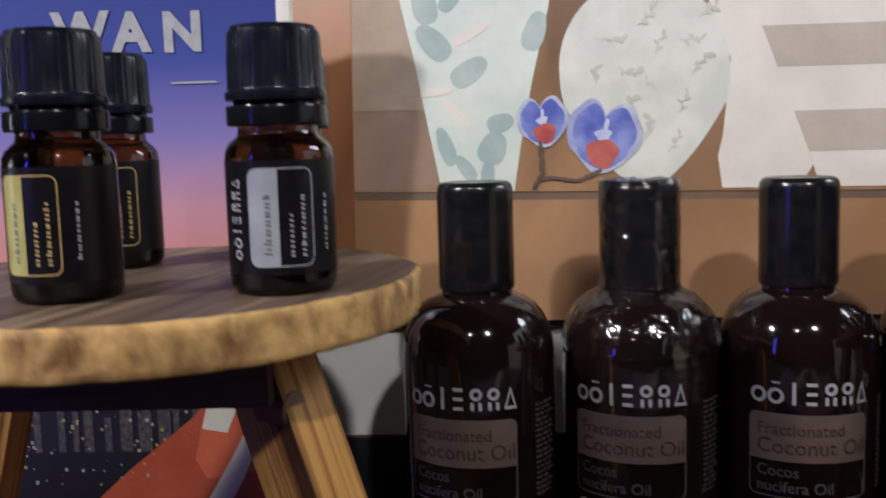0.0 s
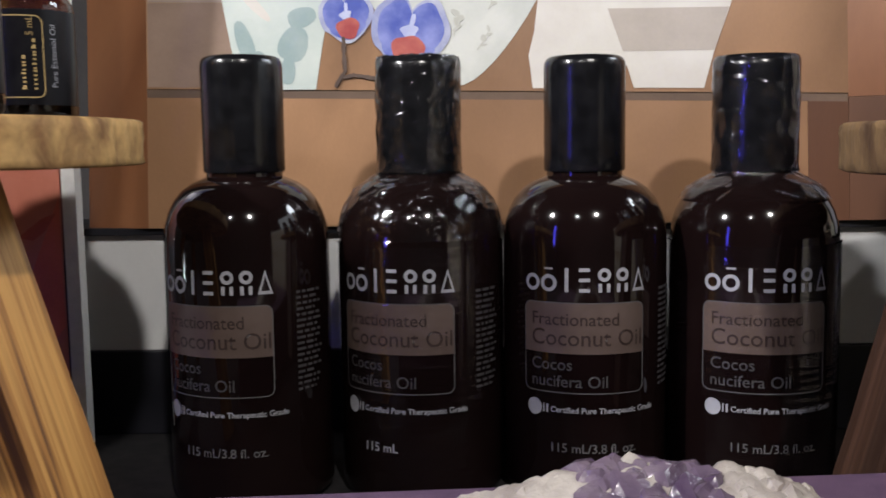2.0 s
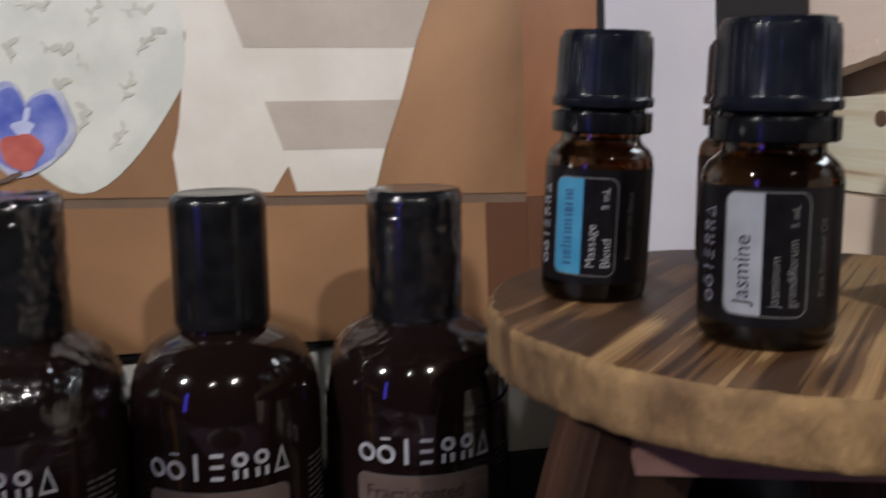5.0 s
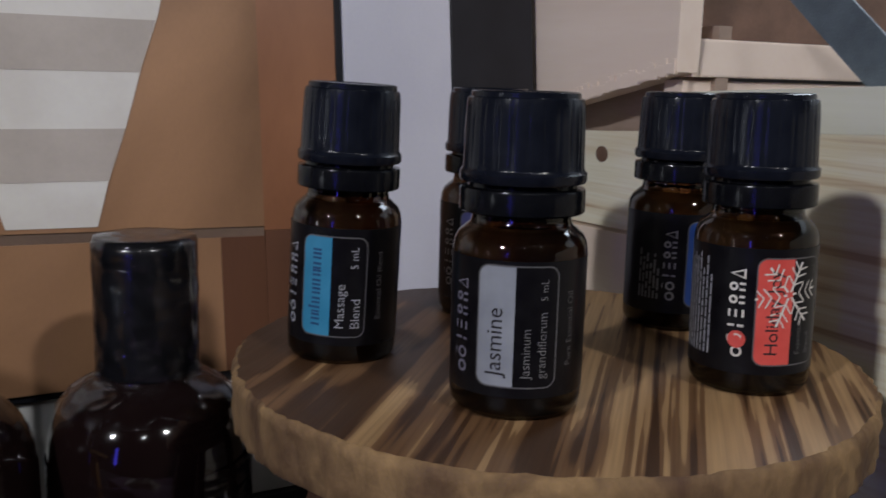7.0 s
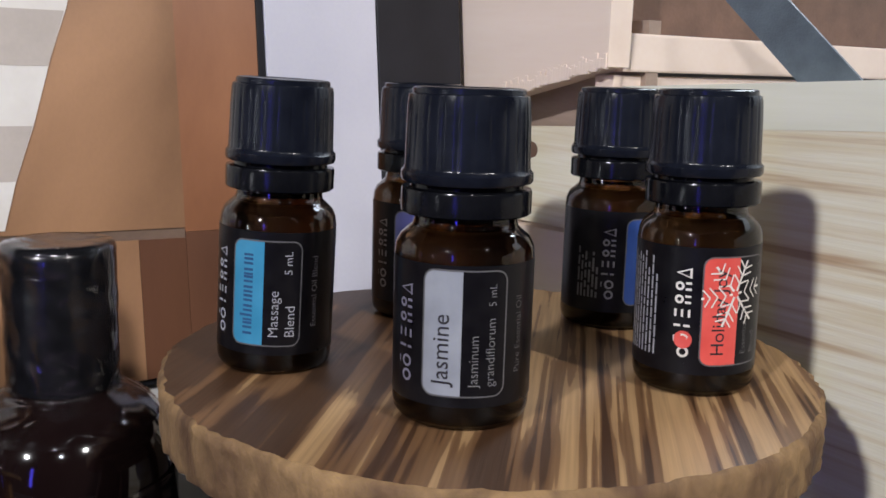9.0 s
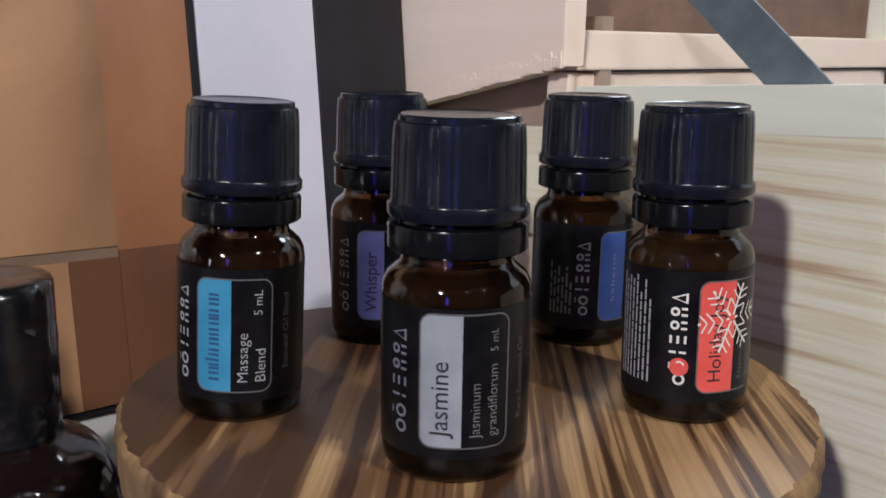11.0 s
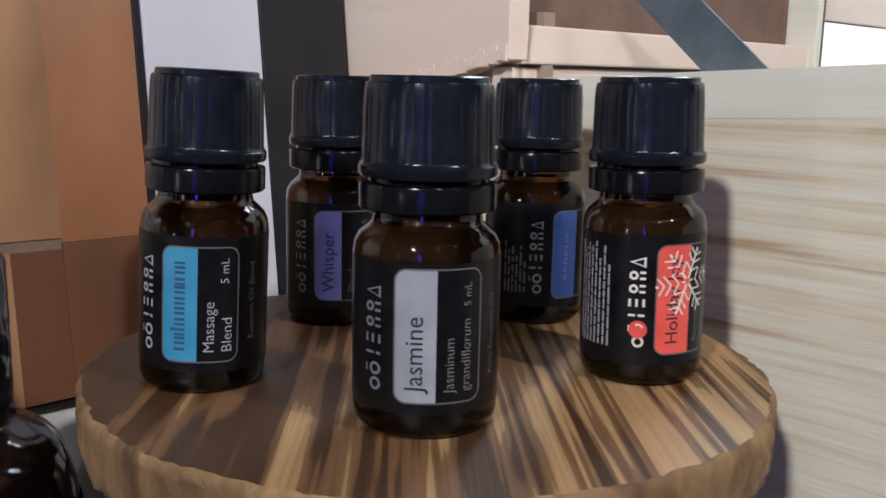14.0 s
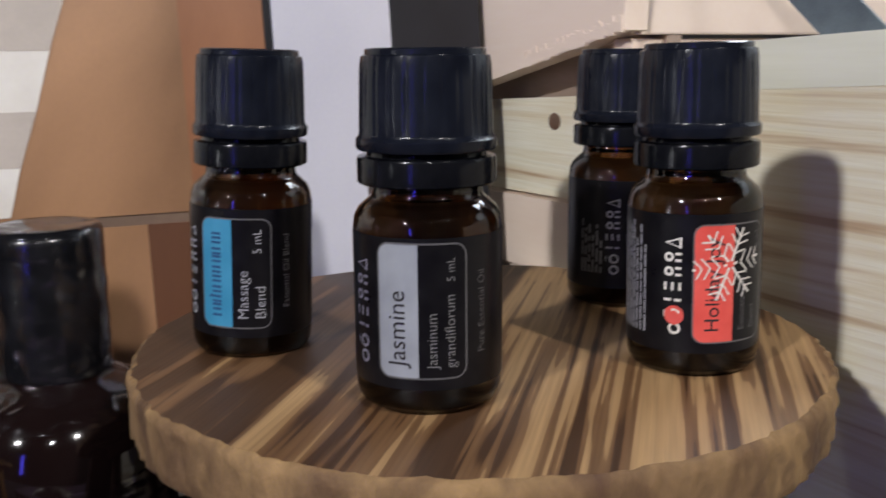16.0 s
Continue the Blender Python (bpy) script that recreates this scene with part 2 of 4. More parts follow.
AMBER = glass("amber_glass", (0.125, 0.058, 0.023))
OIL = mat("dark_oil", (0.010, 0.005, 0.003), (0.014, 0.007, 0.004), 30, rough=0.3, bump=0.0)
LABEL_BLACK = mat("black_label_film", (0.005, 0.0045, 0.006), (0.008, 0.0075, 0.009), 300, rough=0.3, bump=0.03, spec=0.2)
WRAP = film("clear_shrink_film", 190.0, 1.0, 0.0010, 1.65)
WRAP_TIGHT = film("tight_shrink_film", 130.0, 1.0, 0.0012, 1.6, 0.6)
WRAP_BODY = film("body_shrink_film", 160.0, 2.0, 0.0007, 1.5, 0.05)
INK_WHITE = mat("white_ink", (0.31, 0.31, 0.34), (0.37, 0.37, 0.40), 300, rough=0.45, bump=0.0)
INK_MAUVE = mat("mauve_grey_ink", (0.15, 0.14, 0.185), (0.19, 0.18, 0.23), 300, rough=0.45, bump=0.0)
INK_SOFT = mat("soft_grey_ink", (0.15, 0.145, 0.15), (0.19, 0.185, 0.19), 300, rough=0.45, bump=0.0)
INK_GREY = mat("grey_ink", (0.085, 0.082, 0.085), (0.115, 0.11, 0.115), 300, rough=0.45, bump=0.0)
INK_DIM = mat("dim_grey_ink", (0.045, 0.042, 0.045), (0.06, 0.056, 0.06), 300, rough=0.45, bump=0.0)
INK_DARK = mat("dark_ink", (0.020, 0.018, 0.022), (0.028, 0.025, 0.03), 300, rough=0.45, bump=0.0)
INK_RUST = mat("rust_ink", (0.024, 0.013, 0.011), (0.034, 0.019, 0.016), 300, rough=0.45, bump=0.0)
BAND_TAN = mat("taupe_label_band", (0.092, 0.064, 0.054), (0.118, 0.083, 0.070), 120, rough=0.4, bump=0.02, speck=0.05)
SILVER = mat("silver_label", (0.25, 0.265, 0.30), (0.31, 0.325, 0.36), 120, rough=0.35, bump=0.02, speck=0.05)
SKY_BLUE = mat("sky_blue_label", (0.035, 0.21, 0.36), (0.05, 0.25, 0.42), 120, rough=0.35, bump=0.02, speck=0.05)
LILAC = mat("lilac_label", (0.11, 0.12, 0.31), (0.14, 0.15, 0.36), 120, rough=0.35, bump=0.02, speck=0.05)
ROYAL = mat("royal_blue_label", (0.02, 0.06, 0.24), (0.025, 0.075, 0.28), 120, rough=0.35, bump=0.02)
CORAL = mat("coral_label", (0.62, 0.075, 0.06), (0.70, 0.10, 0.08), 120, rough=0.35, bump=0.02)
OLIVE = mat("olive_label", (0.30, 0.27, 0.09), (0.36, 0.33, 0.12), 120, rough=0.35, bump=0.02)
GOLD = mat("gold_ink", (0.40, 0.27, 0.10), (0.46, 0.32, 0.13), 120, rough=0.4, bump=0.02)

DISC_TOP = burnt_disc("burnt_pine_top", (0.052, 0.023, 0.009), (0.134, 0.067, 0.029), (0.38, 0.235, 0.110), -47)
DISC_TOP_LEFT = grain("burnt_pine_top_grey", (0.06, 0.036, 0.024), (0.105, 0.068, 0.046), (0.20, 0.14, 0.09), 46, (0.014, 1, 1), -78, 0.5, 0.5, 0.1, True)
RIM = mat("raw_pine_rim", (0.085, 0.042, 0.020), (0.30, 0.185, 0.080), 75, stretch=(1, 1, 0.6), rough=0.8, bump=1.0, fine=420, lo=0.37, hi=0.68, speck=0.35, detail=8.0, wob=0.8)
RIM_LEFT = mat("golden_pine_rim", (0.20, 0.098, 0.034), (0.50, 0.30, 0.108), 110, stretch=(1, 1, 0.8), rough=0.75, bump=1.0, fine=420, lo=0.36, hi=0.60, speck=0.4, detail=8.0, wob=0.5, bump_scale=1)
# burnt streaky grain; the unlit side's shade is multiplied into the colour
LEG = grain("burnt_pine_leg_shade", (0.075, 0.028, 0.008), (0.34, 0.150, 0.034), (0.53, 0.275, 0.072), 150, (1, 1, 0.016), 0, 0.6, 0.50, 0.08, shade_side=-0.0079)
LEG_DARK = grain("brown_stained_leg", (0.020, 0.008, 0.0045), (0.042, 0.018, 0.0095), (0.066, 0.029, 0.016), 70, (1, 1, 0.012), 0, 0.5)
BEAM_DARK = mat("dark_stained_beam", (0.040, 0.023, 0.016), (0.085, 0.046, 0.030), 200, stretch=(0.1, 1, 1), rough=0.6, bump=0.3)
BEAM_PEG = mat("brown_peg_end", (0.14, 0.062, 0.034), (0.21, 0.10, 0.055), 200, rough=0.55, bump=0.3)
BEAM_RED = mat("reddish_stained_beam", (0.20, 0.105, 0.085), (0.30, 0.165, 0.135), 200, stretch=(0.1, 1, 1), rough=0.55, bump=0.3)
CARD = mat("brown_board", (0.165, 0.086, 0.045), (0.435, 0.237, 0.122), 13, stretch=(1, 1, 0.6), rough=0.34, bump=0.04, fine=1100, wob=1.0, detail=6.0, lo=0.30, hi=0.70, speck=0.06)
CARD_DARK = mat("brown_board_flap", (0.19, 0.076, 0.035), (0.315, 0.135, 0.060), 19, stretch=(1, 1, 0.35), rough=0.34, bump=0.04, fine=1100, wob=1.2, speck=0.05)
# darker copy of the flap brown: a soft shadow put into the colour
CARD_SHADE = mat("board_soft_shade", (0.095, 0.038, 0.019), (0.16, 0.066, 0.032), 19, stretch=(1, 1, 0.35), rough=0.4, bump=0.04, fine=1100, wob=1.2, speck=0.05)
GROOVE = mat("groove_brown", (0.12, 0.074, 0.050), (0.155, 0.098, 0.066), 60, rough=0.6)
PRINT_TAN = mat("printed_tan", (0.34, 0.255, 0.20), (0.40, 0.31, 0.245), 80, rough=0.45, bump=0.05, speck=0.05)
PRINT_BROWN = mat("printed_brown", (0.25, 0.165, 0.12), (0.31, 0.21, 0.155), 80, rough=0.45, bump=0.05, speck=0.05)
PRINT_WHITE = mat("printed_cream", (0.66, 0.62, 0.57), (0.73, 0.70, 0.65), 70, rough=0.45, bump=0.05, speck=0.05)
PRINT_STRIPE = mat("printed_taupe_stripe", (0.44, 0.385, 0.34), (0.50, 0.44, 0.39), 70, rough=0.45, bump=0.05, speck=0.05)
PRINT_MINT = mat("printed_pale_mint", (0.56, 0.63, 0.60), (0.66, 0.71, 0.67), 70, rough=0.45, bump=0.05, speck=0.05)
PRINT_TEAL = mat("printed_teal_leaf", (0.31, 0.41, 0.415), (0.43, 0.51, 0.50), 70, rough=0.45, bump=0.05, speck=0.05)
PRINT_GREY = mat("printed_sprig_grey", (0.47, 0.475, 0.43), (0.56, 0.56, 0.51), 90, rough=0.45, bump=0.0, speck=0.05)
VASE_PALE = mat("printed_vase_grey_white", (0.58, 0.60, 0.56), (0.68, 0.69, 0.65), 60, rough=0.45, bump=0.05, lo=0.4, hi=0.6, speck=0.05)
PETAL = mat("printed_blue_petal", (0.060, 0.095, 0.44), (0.26, 0.30, 0.66), 95, rough=0.45, bump=0.05, speck=0.05, lo=0.4, hi=0.68)
PETAL_PALE = mat("printed_pale_petal", (0.42, 0.46, 0.72), (0.56, 0.60, 0.80), 130, rough=0.45, bump=0.05, speck=0.05)
PETAL_RED = mat("printed_red_lip", (0.36, 0.045, 0.05), (0.52, 0.13, 0.10), 130, rough=0.45, bump=0.05, speck=0.05)
STEM = mat("printed_dark_stem", (0.075, 0.045, 0.035), (0.11, 0.07, 0.055), 130, rough=0.5, bump=0.05, speck=0.05)
WHITE_PANEL = mat("white_paper_panel", (0.60, 0.60, 0.60), (0.68, 0.68, 0.67), 30, rough=0.5, bump=0.05, speck=0.05)
LILAC_WHITE = mat("cool_white_panel", (0.53, 0.53, 0.61), (0.59, 0.59, 0.66), 20, rough=0.4, bump=0.03, speck=0.05)
BLACK_PANEL = mat("black_panel", (0.007, 0.007, 0.010), (0.013, 0.013, 0.018), 40, rough=0.42, bump=0.05, spec=0.35)
BLACK_CLOTH = mat("black_cloth", (0.010, 0.009, 0.010), (0.021, 0.019, 0.020), 200, rough=0.9, bump=0.5, fine=2600, spec=0.2)
PURPLE = mat("purple_cloth", (0.075, 0.040, 0.086), (0.115, 0.064, 0.122), 120, rough=0.85, bump=0.5, fine=2600)
PINE = grain("pale_pine", (0.50, 0.36, 0.23), (0.72, 0.63, 0.46), (0.80, 0.75, 0.60), 70, (1, 0.035, 1), 0, 0.5, 0.47)
PINE_LIGHT = mat("pale_pine_edge", (0.74, 0.73, 0.61), (0.82, 0.81, 0.69), 120, stretch=(1, 0.05, 1), rough=0.55, bump=0.1, fine=700)
PINE_PINK = mat("pinkish_pine", (0.78, 0.63, 0.52), (0.86, 0.72, 0.61), 50, stretch=(1, 0.12, 1), rough=0.5, bump=0.05, fine=700, wob=0.7, lo=0.25, hi=0.75, speck=0.06)
STRAP = mat("grey_blue_strap", (0.085, 0.108, 0.130), (0.118, 0.148, 0.175), 160, rough=0.5, bump=0.3, fine=1800)
# dark brown of the knot and thin post; shaded_board's shade is this colour
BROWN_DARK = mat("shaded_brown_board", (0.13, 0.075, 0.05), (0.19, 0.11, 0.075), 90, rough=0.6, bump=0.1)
# brown that holds the shade of the gap under the wide slat
GAP_SHADE = mat("gap_shade_brown", (0.30, 0.22, 0.17), (0.40, 0.30, 0.235), 70, stretch=(1, 0.2, 1), rough=0.6, bump=0.1)
# unseen room shell: the room's dimness is put into this dark beige
WALL = mat("dim_unseen_wall", (0.085, 0.078, 0.075), (0.11, 0.10, 0.095), 6, rough=0.85, bump=0.1, fine=300)
FLOOR = mat("wood_floor", (0.06, 0.04, 0.03), (0.10, 0.065, 0.045), 12, stretch=(0.1, 1, 1), rough=0.5)
CRYSTAL = mat("amethyst_crystal", (0.072, 0.046, 0.086), (0.20, 0.155, 0.20), 90, rough=0.14, bump=0.4, lo=0.34, hi=0.68)
MATRIX = mat("white_quartz", (0.29, 0.25, 0.23), (0.50, 0.455, 0.41), 110, rough=0.45, bump=0.6, fine=700)
SKIN = mat("book_paper", (0.66, 0.64, 0.60), (0.74, 0.72, 0.68), 200, stretch=(1, 40, 1), rough=0.7, bump=0.3)

# ---- builders ----


def thing(name, at, rz=0.0, label="", category="", group="", kind="", ry=0.0):
    ob = new(name)
    ob.empty_display_size = 0.01
    ob.matrix_world = pose(at[0] * U, at[1] * U, at[2] * U, 0, ry, rz)
    return tagged(ob, label, category, group, kind)


def part(name, bm, material, parent=None, label="", smooth=None):
    """One bmesh, in modelling units, as one mesh object under its thing."""
    for v in bm.verts:
        v.co *= U
    bmesh.ops.recalc_face_normals(bm, faces=bm.faces) if smooth is not False else None
    me = bpy.data.meshes.new(name)
    bm.to_mesh(me)
    bm.free()
    me.materials.append(material)
    if smooth:
        me.polygons.foreach_set("use_smooth", [True] * len(me.polygons))
        if smooth is not True:
            me.set_sharp_from_angle(angle=radians(smooth))
    ob = new(name, me)
    ob.parent = parent
    return tagged(ob, label) if label else ob


def solo(name, bm, material, label, category, kind="", smooth=None, group="", at=(0, 0, 0)):
    ob = part(name, bm, material, None, "", smooth)
    ob.location = [c * U for c in at]
    return tagged(ob, label, category, group, kind)


def lathe(profile, seg=64):
    bm = bmesh.new()
    rings = []
    for r, z in profile:
        if r < 1e-6:
            rings.append([bm.verts.new((0, 0, z))])
        else:
            rings.append([bm.verts.new((r * math.cos(2 * math.pi * k / seg), r * math.sin(2 * math.pi * k / seg), z)) for k in range(seg)])
    for a, b in zip(rings, rings[1:]):
        for k in range(seg):
            j = (k + 1) % seg
            if len(a) == 1 and len(b) == 1:
                continue
            if len(a) == 1:
                bm.faces.new((a[0], b[k], b[j]))
            elif len(b) == 1:
                bm.faces.new((a[k], b[0], a[j]))
            else:
                bm.faces.new((a[k], b[k], b[j], a[j]))
    return bm


def box(x0, x1, y0, y1, z0, z1, bevel=0.04, seg=2):
    bm = bmesh.new()
    bmesh.ops.create_cube(bm, size=1.0)
    for v in bm.verts:
        v.co = ((x0 + x1) / 2 + v.co.x * (x1 - x0), (y0 + y1) / 2 + v.co.y * (y1 - y0), (z0 + z1) / 2 + v.co.z * (z1 - z0))
    if bevel:
        bmesh.ops.bevel(bm, geom=bm.edges[:], offset=bevel, segments=seg, profile=0.6, affect="EDGES")
    return bm


def stick(p0, p1, w, d, side, bevel=0.06, taper=1.0):
    """A squared stick from p0 to p1, w wide along side and d deep."""
    a, b = Vector(p0), Vector(p1)
    ax = (b - a).normalized()
    s = Vector(side)
    s = (s - ax * s.dot(ax)).normalized()
    t = ax.cross(s)
    bm = bmesh.new()
    rows = []
    for k in range(9):
        c = a.lerp(b, k / 8)
        f = 1 + (taper - 1) * k / 8
        wob = [random.uniform(-0.025, 0.025) for _ in range(4)]
        rows.append([bm.verts.new(c + s * (w / 2 * f * i + wob[n]) + t * (d / 2 * f * j)) for n, (i, j) in enumerate(((-1, -1), (1, -1), (1, 1), (-1, 1)))])
    for r, q in zip(rows, rows[1:]):
        for k in range(4):
            bm.faces.new((r[k], r[(k + 1) % 4], q[(k + 1) % 4], q[k]))
    bm.faces.new(rows[0][::-1])
    bm.faces.new(rows[-1])
    long = [e for e in bm.edges if len(e.link_faces) == 2 and e.calc_face_angle(0) > 0.6]
    bmesh.ops.bevel(bm, geom=long, offset=bevel, segments=2, profile=0.6, affect="EDGES")
    return bm


def rrect(w, h, r, n=5, corners=(1, 1, 1, 1)):
    """The outline of a rounded rectangle from (0, 0) to (w, h); corners: lower left, lower right, upper right, upper left."""
    out = []
    for (cx, cy, a0), on in zip(((r, r, 180), (w - r, r, 270), (w - r, h - r, 0), (r, h - r, 90)), corners):
        if not on:
            out.append((cx + math.copysign(r, cx - w / 2), cy + math.copysign(r, cy - h / 2)))
            continue
        for k in range(n + 1):
            a = radians(a0 + 90 * k / n)
            out.append((cx + r * math.cos(a), cy + r * math.sin(a)))
    return out


def sheet(outlines, step=0.12):
    """Flat faces from outlines in the xy plane, cut into upright strips so that they can be bent."""
    bm = bmesh.new()
    for pts in outlines:
        bm.faces.new([bm.verts.new((x, y, 0)) for x, y in pts])
    xs = [v.co.x for v in bm.verts]
    x = min(xs) + step
    while step and x < max(xs) - 1e-4:
        bmesh.ops.bisect_plane(bm, geom=bm.verts[:] + bm.edges[:] + bm.faces[:], plane_co=(x, 0, 0), plane_no=(1, 0, 0))
        x += step
    return bm


def frame_line(w, h, r, t, corners=(1, 1, 1, 1)):
    bm = bmesh.new()
    o, i = rrect(w, h, r, corners=corners), rrect(w - 2 * t, h - 2 * t, max(r - t, 0.02), corners=corners)
    # long sides are cut so that they bend with the glass
    def dense(pts):
        out = []
        for (x0, y0), (x1, y1) in zip(pts, pts[1:] + pts[:1]):
            k = 10 if math.hypot(x1 - x0, y1 - y0) > 0.4 else 1
            out += [(x0 + (x1 - x0) * n / k, y0 + (y1 - y0) * n / k) for n in range(k)]
        return out
    o, i = dense(o), dense([(x + t, y + t) for x, y in i])
    if len(o) != len(i):
        return bm
    vo, vi = [bm.verts.new((x, y, 0)) for x, y in o], [bm.verts.new((x, y, 0)) for x, y in i]
    for k in range(len(vo)):
        j = (k + 1) % len(vo)
        bm.faces.new((vo[k], vo[j], vi[j], vi[k]))
    return bm


def letters(text, size, align="LEFT", bold=0.0):
    cu = bpy.data.curves.new("lettering", "FONT")
    cu.body, cu.size, cu.align_x, cu.resolution_u, cu.offset = text, size, align, 3, bold
    ob = bpy.data.objects.new("lettering_tmp", cu)
    scene.collection.objects.link(ob)
    bpy.context.view_layer.update()
    dg = bpy.context.evaluated_depsgraph_get()
    me = bpy.data.meshes.new_from_object(ob.evaluated_get(dg))
    bm = bmesh.new()
    bm.from_mesh(me)
    bpy.data.objects.remove(ob)
    bpy.data.curves.remove(cu)
    bpy.data.meshes.remove(me)
    return bm


def ring(bm, cx, cy, r, t, n=20):
    vo = [bm.verts.new((cx + r * math.cos(2 * math.pi * k / n), cy + r * math.sin(2 * math.pi * k / n), 0)) for k in range(n)]
    vi = [bm.verts.new((cx + (r - t) * math.cos(2 * math.pi * k / n), cy + (r - t) * math.sin(2 * math.pi * k / n), 0)) for k in range(n)]
    for k in range(n):
        bm.faces.new((vo[k], vo[(k + 1) % n], vi[(k + 1) % n], vi[k]))


def rect(bm, x0, y0, x1, y1):
    bm.faces.new([bm.verts.new((x, y, 0)) for x, y in ((x0, y0), (x1, y0), (x1, y1), (x0, y1))])


def disc2d(bm, cx, cy, rx, ry=None, n=24, turn=0.0):
    ry = ry or rx
    c, s = math.cos(turn), math.sin(turn)
    pts = [(rx * math.cos(2 * math.pi * k / n), ry * math.sin(2 * math.pi * k / n)) for k in range(n)]
    bm.faces.new([bm.verts.new((cx + x * c - y * s, cy + x * s + y * c, 0)) for x, y in pts])


def mark(length, height):
    """A maker's mark as plain shapes: rings, bars, half discs and a triangle; one mesh a shape."""
    h, t = height, height * 0.15
    k = length / 7.0
    out = []
    for n in range(7):
        bm = bmesh.new()
        x0, x1 = (n + 0.16) * k, (n + 0.84) * k
        c = (x0 + x1) / 2
        if n < 2:
            ring(bm, c, 0.36 * h, 0.36 * h, t)
            if n:
                rect(bm, x0 + 0.1 * k, 0.92 * h, x1 - 0.1 * k, h)
        elif n == 2:
            rect(bm, c - t / 2, 0, c + t / 2, h)
        elif n == 3:
            for z in (0.0, 0.43 * h, h - t):
                rect(bm, x0, z, x1 - 0.1 * k, z + t)
        elif n < 6:
            ring(bm, c, 0.72 * h, 0.28 * h, t)
            rect(bm, x0 + 0.02 * k, 0, x0 + 0.02 * k + t, 0.36 * h)
            rect(bm, x1 - 0.02 * k - t, 0, x1 - 0.02 * k, 0.36 * h)
        else:
            tri = [(c, h), (x1 + 0.06 * k, 0), (x0 - 0.06 * k, 0)]
            mid = (c, h * 0.36)
            inner = [(mid[0] + (px - mid[0]) * 0.62, mid[1] + (py - mid[1]) * 0.62) for px, py in tri]
            for i in range(3):
                j = (i + 1) % 3
                bm.faces.new([bm.verts.new((px, py, 0)) for px, py in (tri[i], tri[j], inner[j], inner[i])])
        out.append(bm)
    return out


def bars(widths, height, gap, word=0.16):
    """Small unreadable writing: a row of short plain bars for each width."""
    bm = bmesh.new()
    y = 0.0
    for w in widths:
        x = 0.0
        while x < w - 0.05:
            e = min(w, x + random.uniform(0.10, 0.34))
            rect(bm, x, y, e, y + height)
            x = e + word * 0.4
        y -= height + gap
    return bm


def wrap(bm, radius, angle, z0, upright=False):
    """Bends a flat mesh round a cylinder. angle: degrees at x = 0. upright: writing that climbs, its tops to the left."""
    for v in bm.verts:
        x, y = v.co.x, v.co.y
        if upright:
            x, y = -y, x
        a = radians(angle) + x / radius
        v.co = (radius * math.cos(a), radius * math.sin(a), z0 + y)
    return bm


def place_wall(bm, x, y, z):
    """Lays a flat mesh (x right, y up) onto an upright board that faces the front."""
    for v in bm.verts:
        v.co = (x + v.co.x, y + v.co.z, z + v.co.y)
    return bm

# ---- the setting ----
solo("floor", box(-160, 160, -160, 160, -86, -80, 0), FLOOR, "brown wooden floor of the room", "floor", "structure")
# ceiling and walls are unseen, added so that reflections stay dim
solo("ceiling", box(-160, 160, -160, 160, 180, 184, 0), WALL, "unseen ceiling added to close the room", "ceiling", "structure")
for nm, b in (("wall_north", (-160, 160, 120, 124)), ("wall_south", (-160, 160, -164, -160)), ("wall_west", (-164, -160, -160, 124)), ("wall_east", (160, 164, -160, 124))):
    solo(nm, box(*b, -80, 180, 0), WALL, "unseen wall added to close the room", "wall", "structure")
table = thing("display_table", (0, 0, 0), label="table with a black cloth top under the display", category="table")
part("tabletop", box(-60, 75, -34, 40, -3, 0, 0.2), BLACK_CLOTH, table)
for x in (-57, 72):
    for y in (-31, 37):
        part("leg", box(x - 2, x + 2, y - 2, y + 2, -80, -3, 0.2), BEAM_DARK, table)

# low black ledge with a white strip behind the bottles
ledge = thing("display_ledge", (0, 0, 0), label="low black ledge with a white paper strip behind the bottles", category="ledge")
part("base", box(-34, 21.5, 4.9, 9.5, 0.0, 3.0, 0.06), BLACK_PANEL, ledge)
part("strip", box(-34, 21.5, 5.15, 9.4, 3.0, 7.1, 0.03), WHITE_PANEL, ledge, "white paper strip with soft folds")
part("edge", box(-34, 21.5, 4.85, 9.5, 7.1, 7.36, 0.04), BLACK_PANEL, ledge, "thin black edge")
part("lip", box(11.5, 20.4, 2.5, 4.84, 7.1, 7.35, 0.04), BLACK_PANEL, ledge, "black lip under the upright panels")

# brown board with printed pots
BACK = 6.0            # the board leans back, degrees
LEANING = pose(0, 4.68 * U, 7.36 * U, -BACK) @ Matrix.Translation((0, -5.3 * U, 0))
board = thing("printed_board", (0, 0, 7.12), label="brown board printed with pots and blue orchids", category="board")
board.matrix_world = LEANING
lean = -0.02


def lay(name, outline, material, depth, parent, label="", tilt=True):
    """A flat printed piece on the board, a hair proud; outline in x, z."""
    bm = bmesh.new()
    front = [bm.verts.new((x, 5.3 - depth, z - 7.12)) for x, z in outline]
    back = [bm.verts.new((x, 5.302, z - 7.12)) for x, z in outline]
    bm.faces.new(front)
    for k in range(len(front)):
        j = (k + 1) % len(front)
        bm.faces.new((front[k], front[j], back[j], back[k]))
    return part(name, bm, material, parent, label)


def slanted(x0, x1, y0, y1, za, zb, top=23.0):
    bm = box(x0, x1, y0, y1, 0, 1, 0)
    for v in bm.verts:
        low = v.co.z < 0.5
        z = (za if low else zb)
        z += lean * (v.co.x + 4) * (0.0 if (low and za <= 7.13) or (not low and zb >= 22.9) else 1.0)
        v.co.z = z - 7.12
    return bm


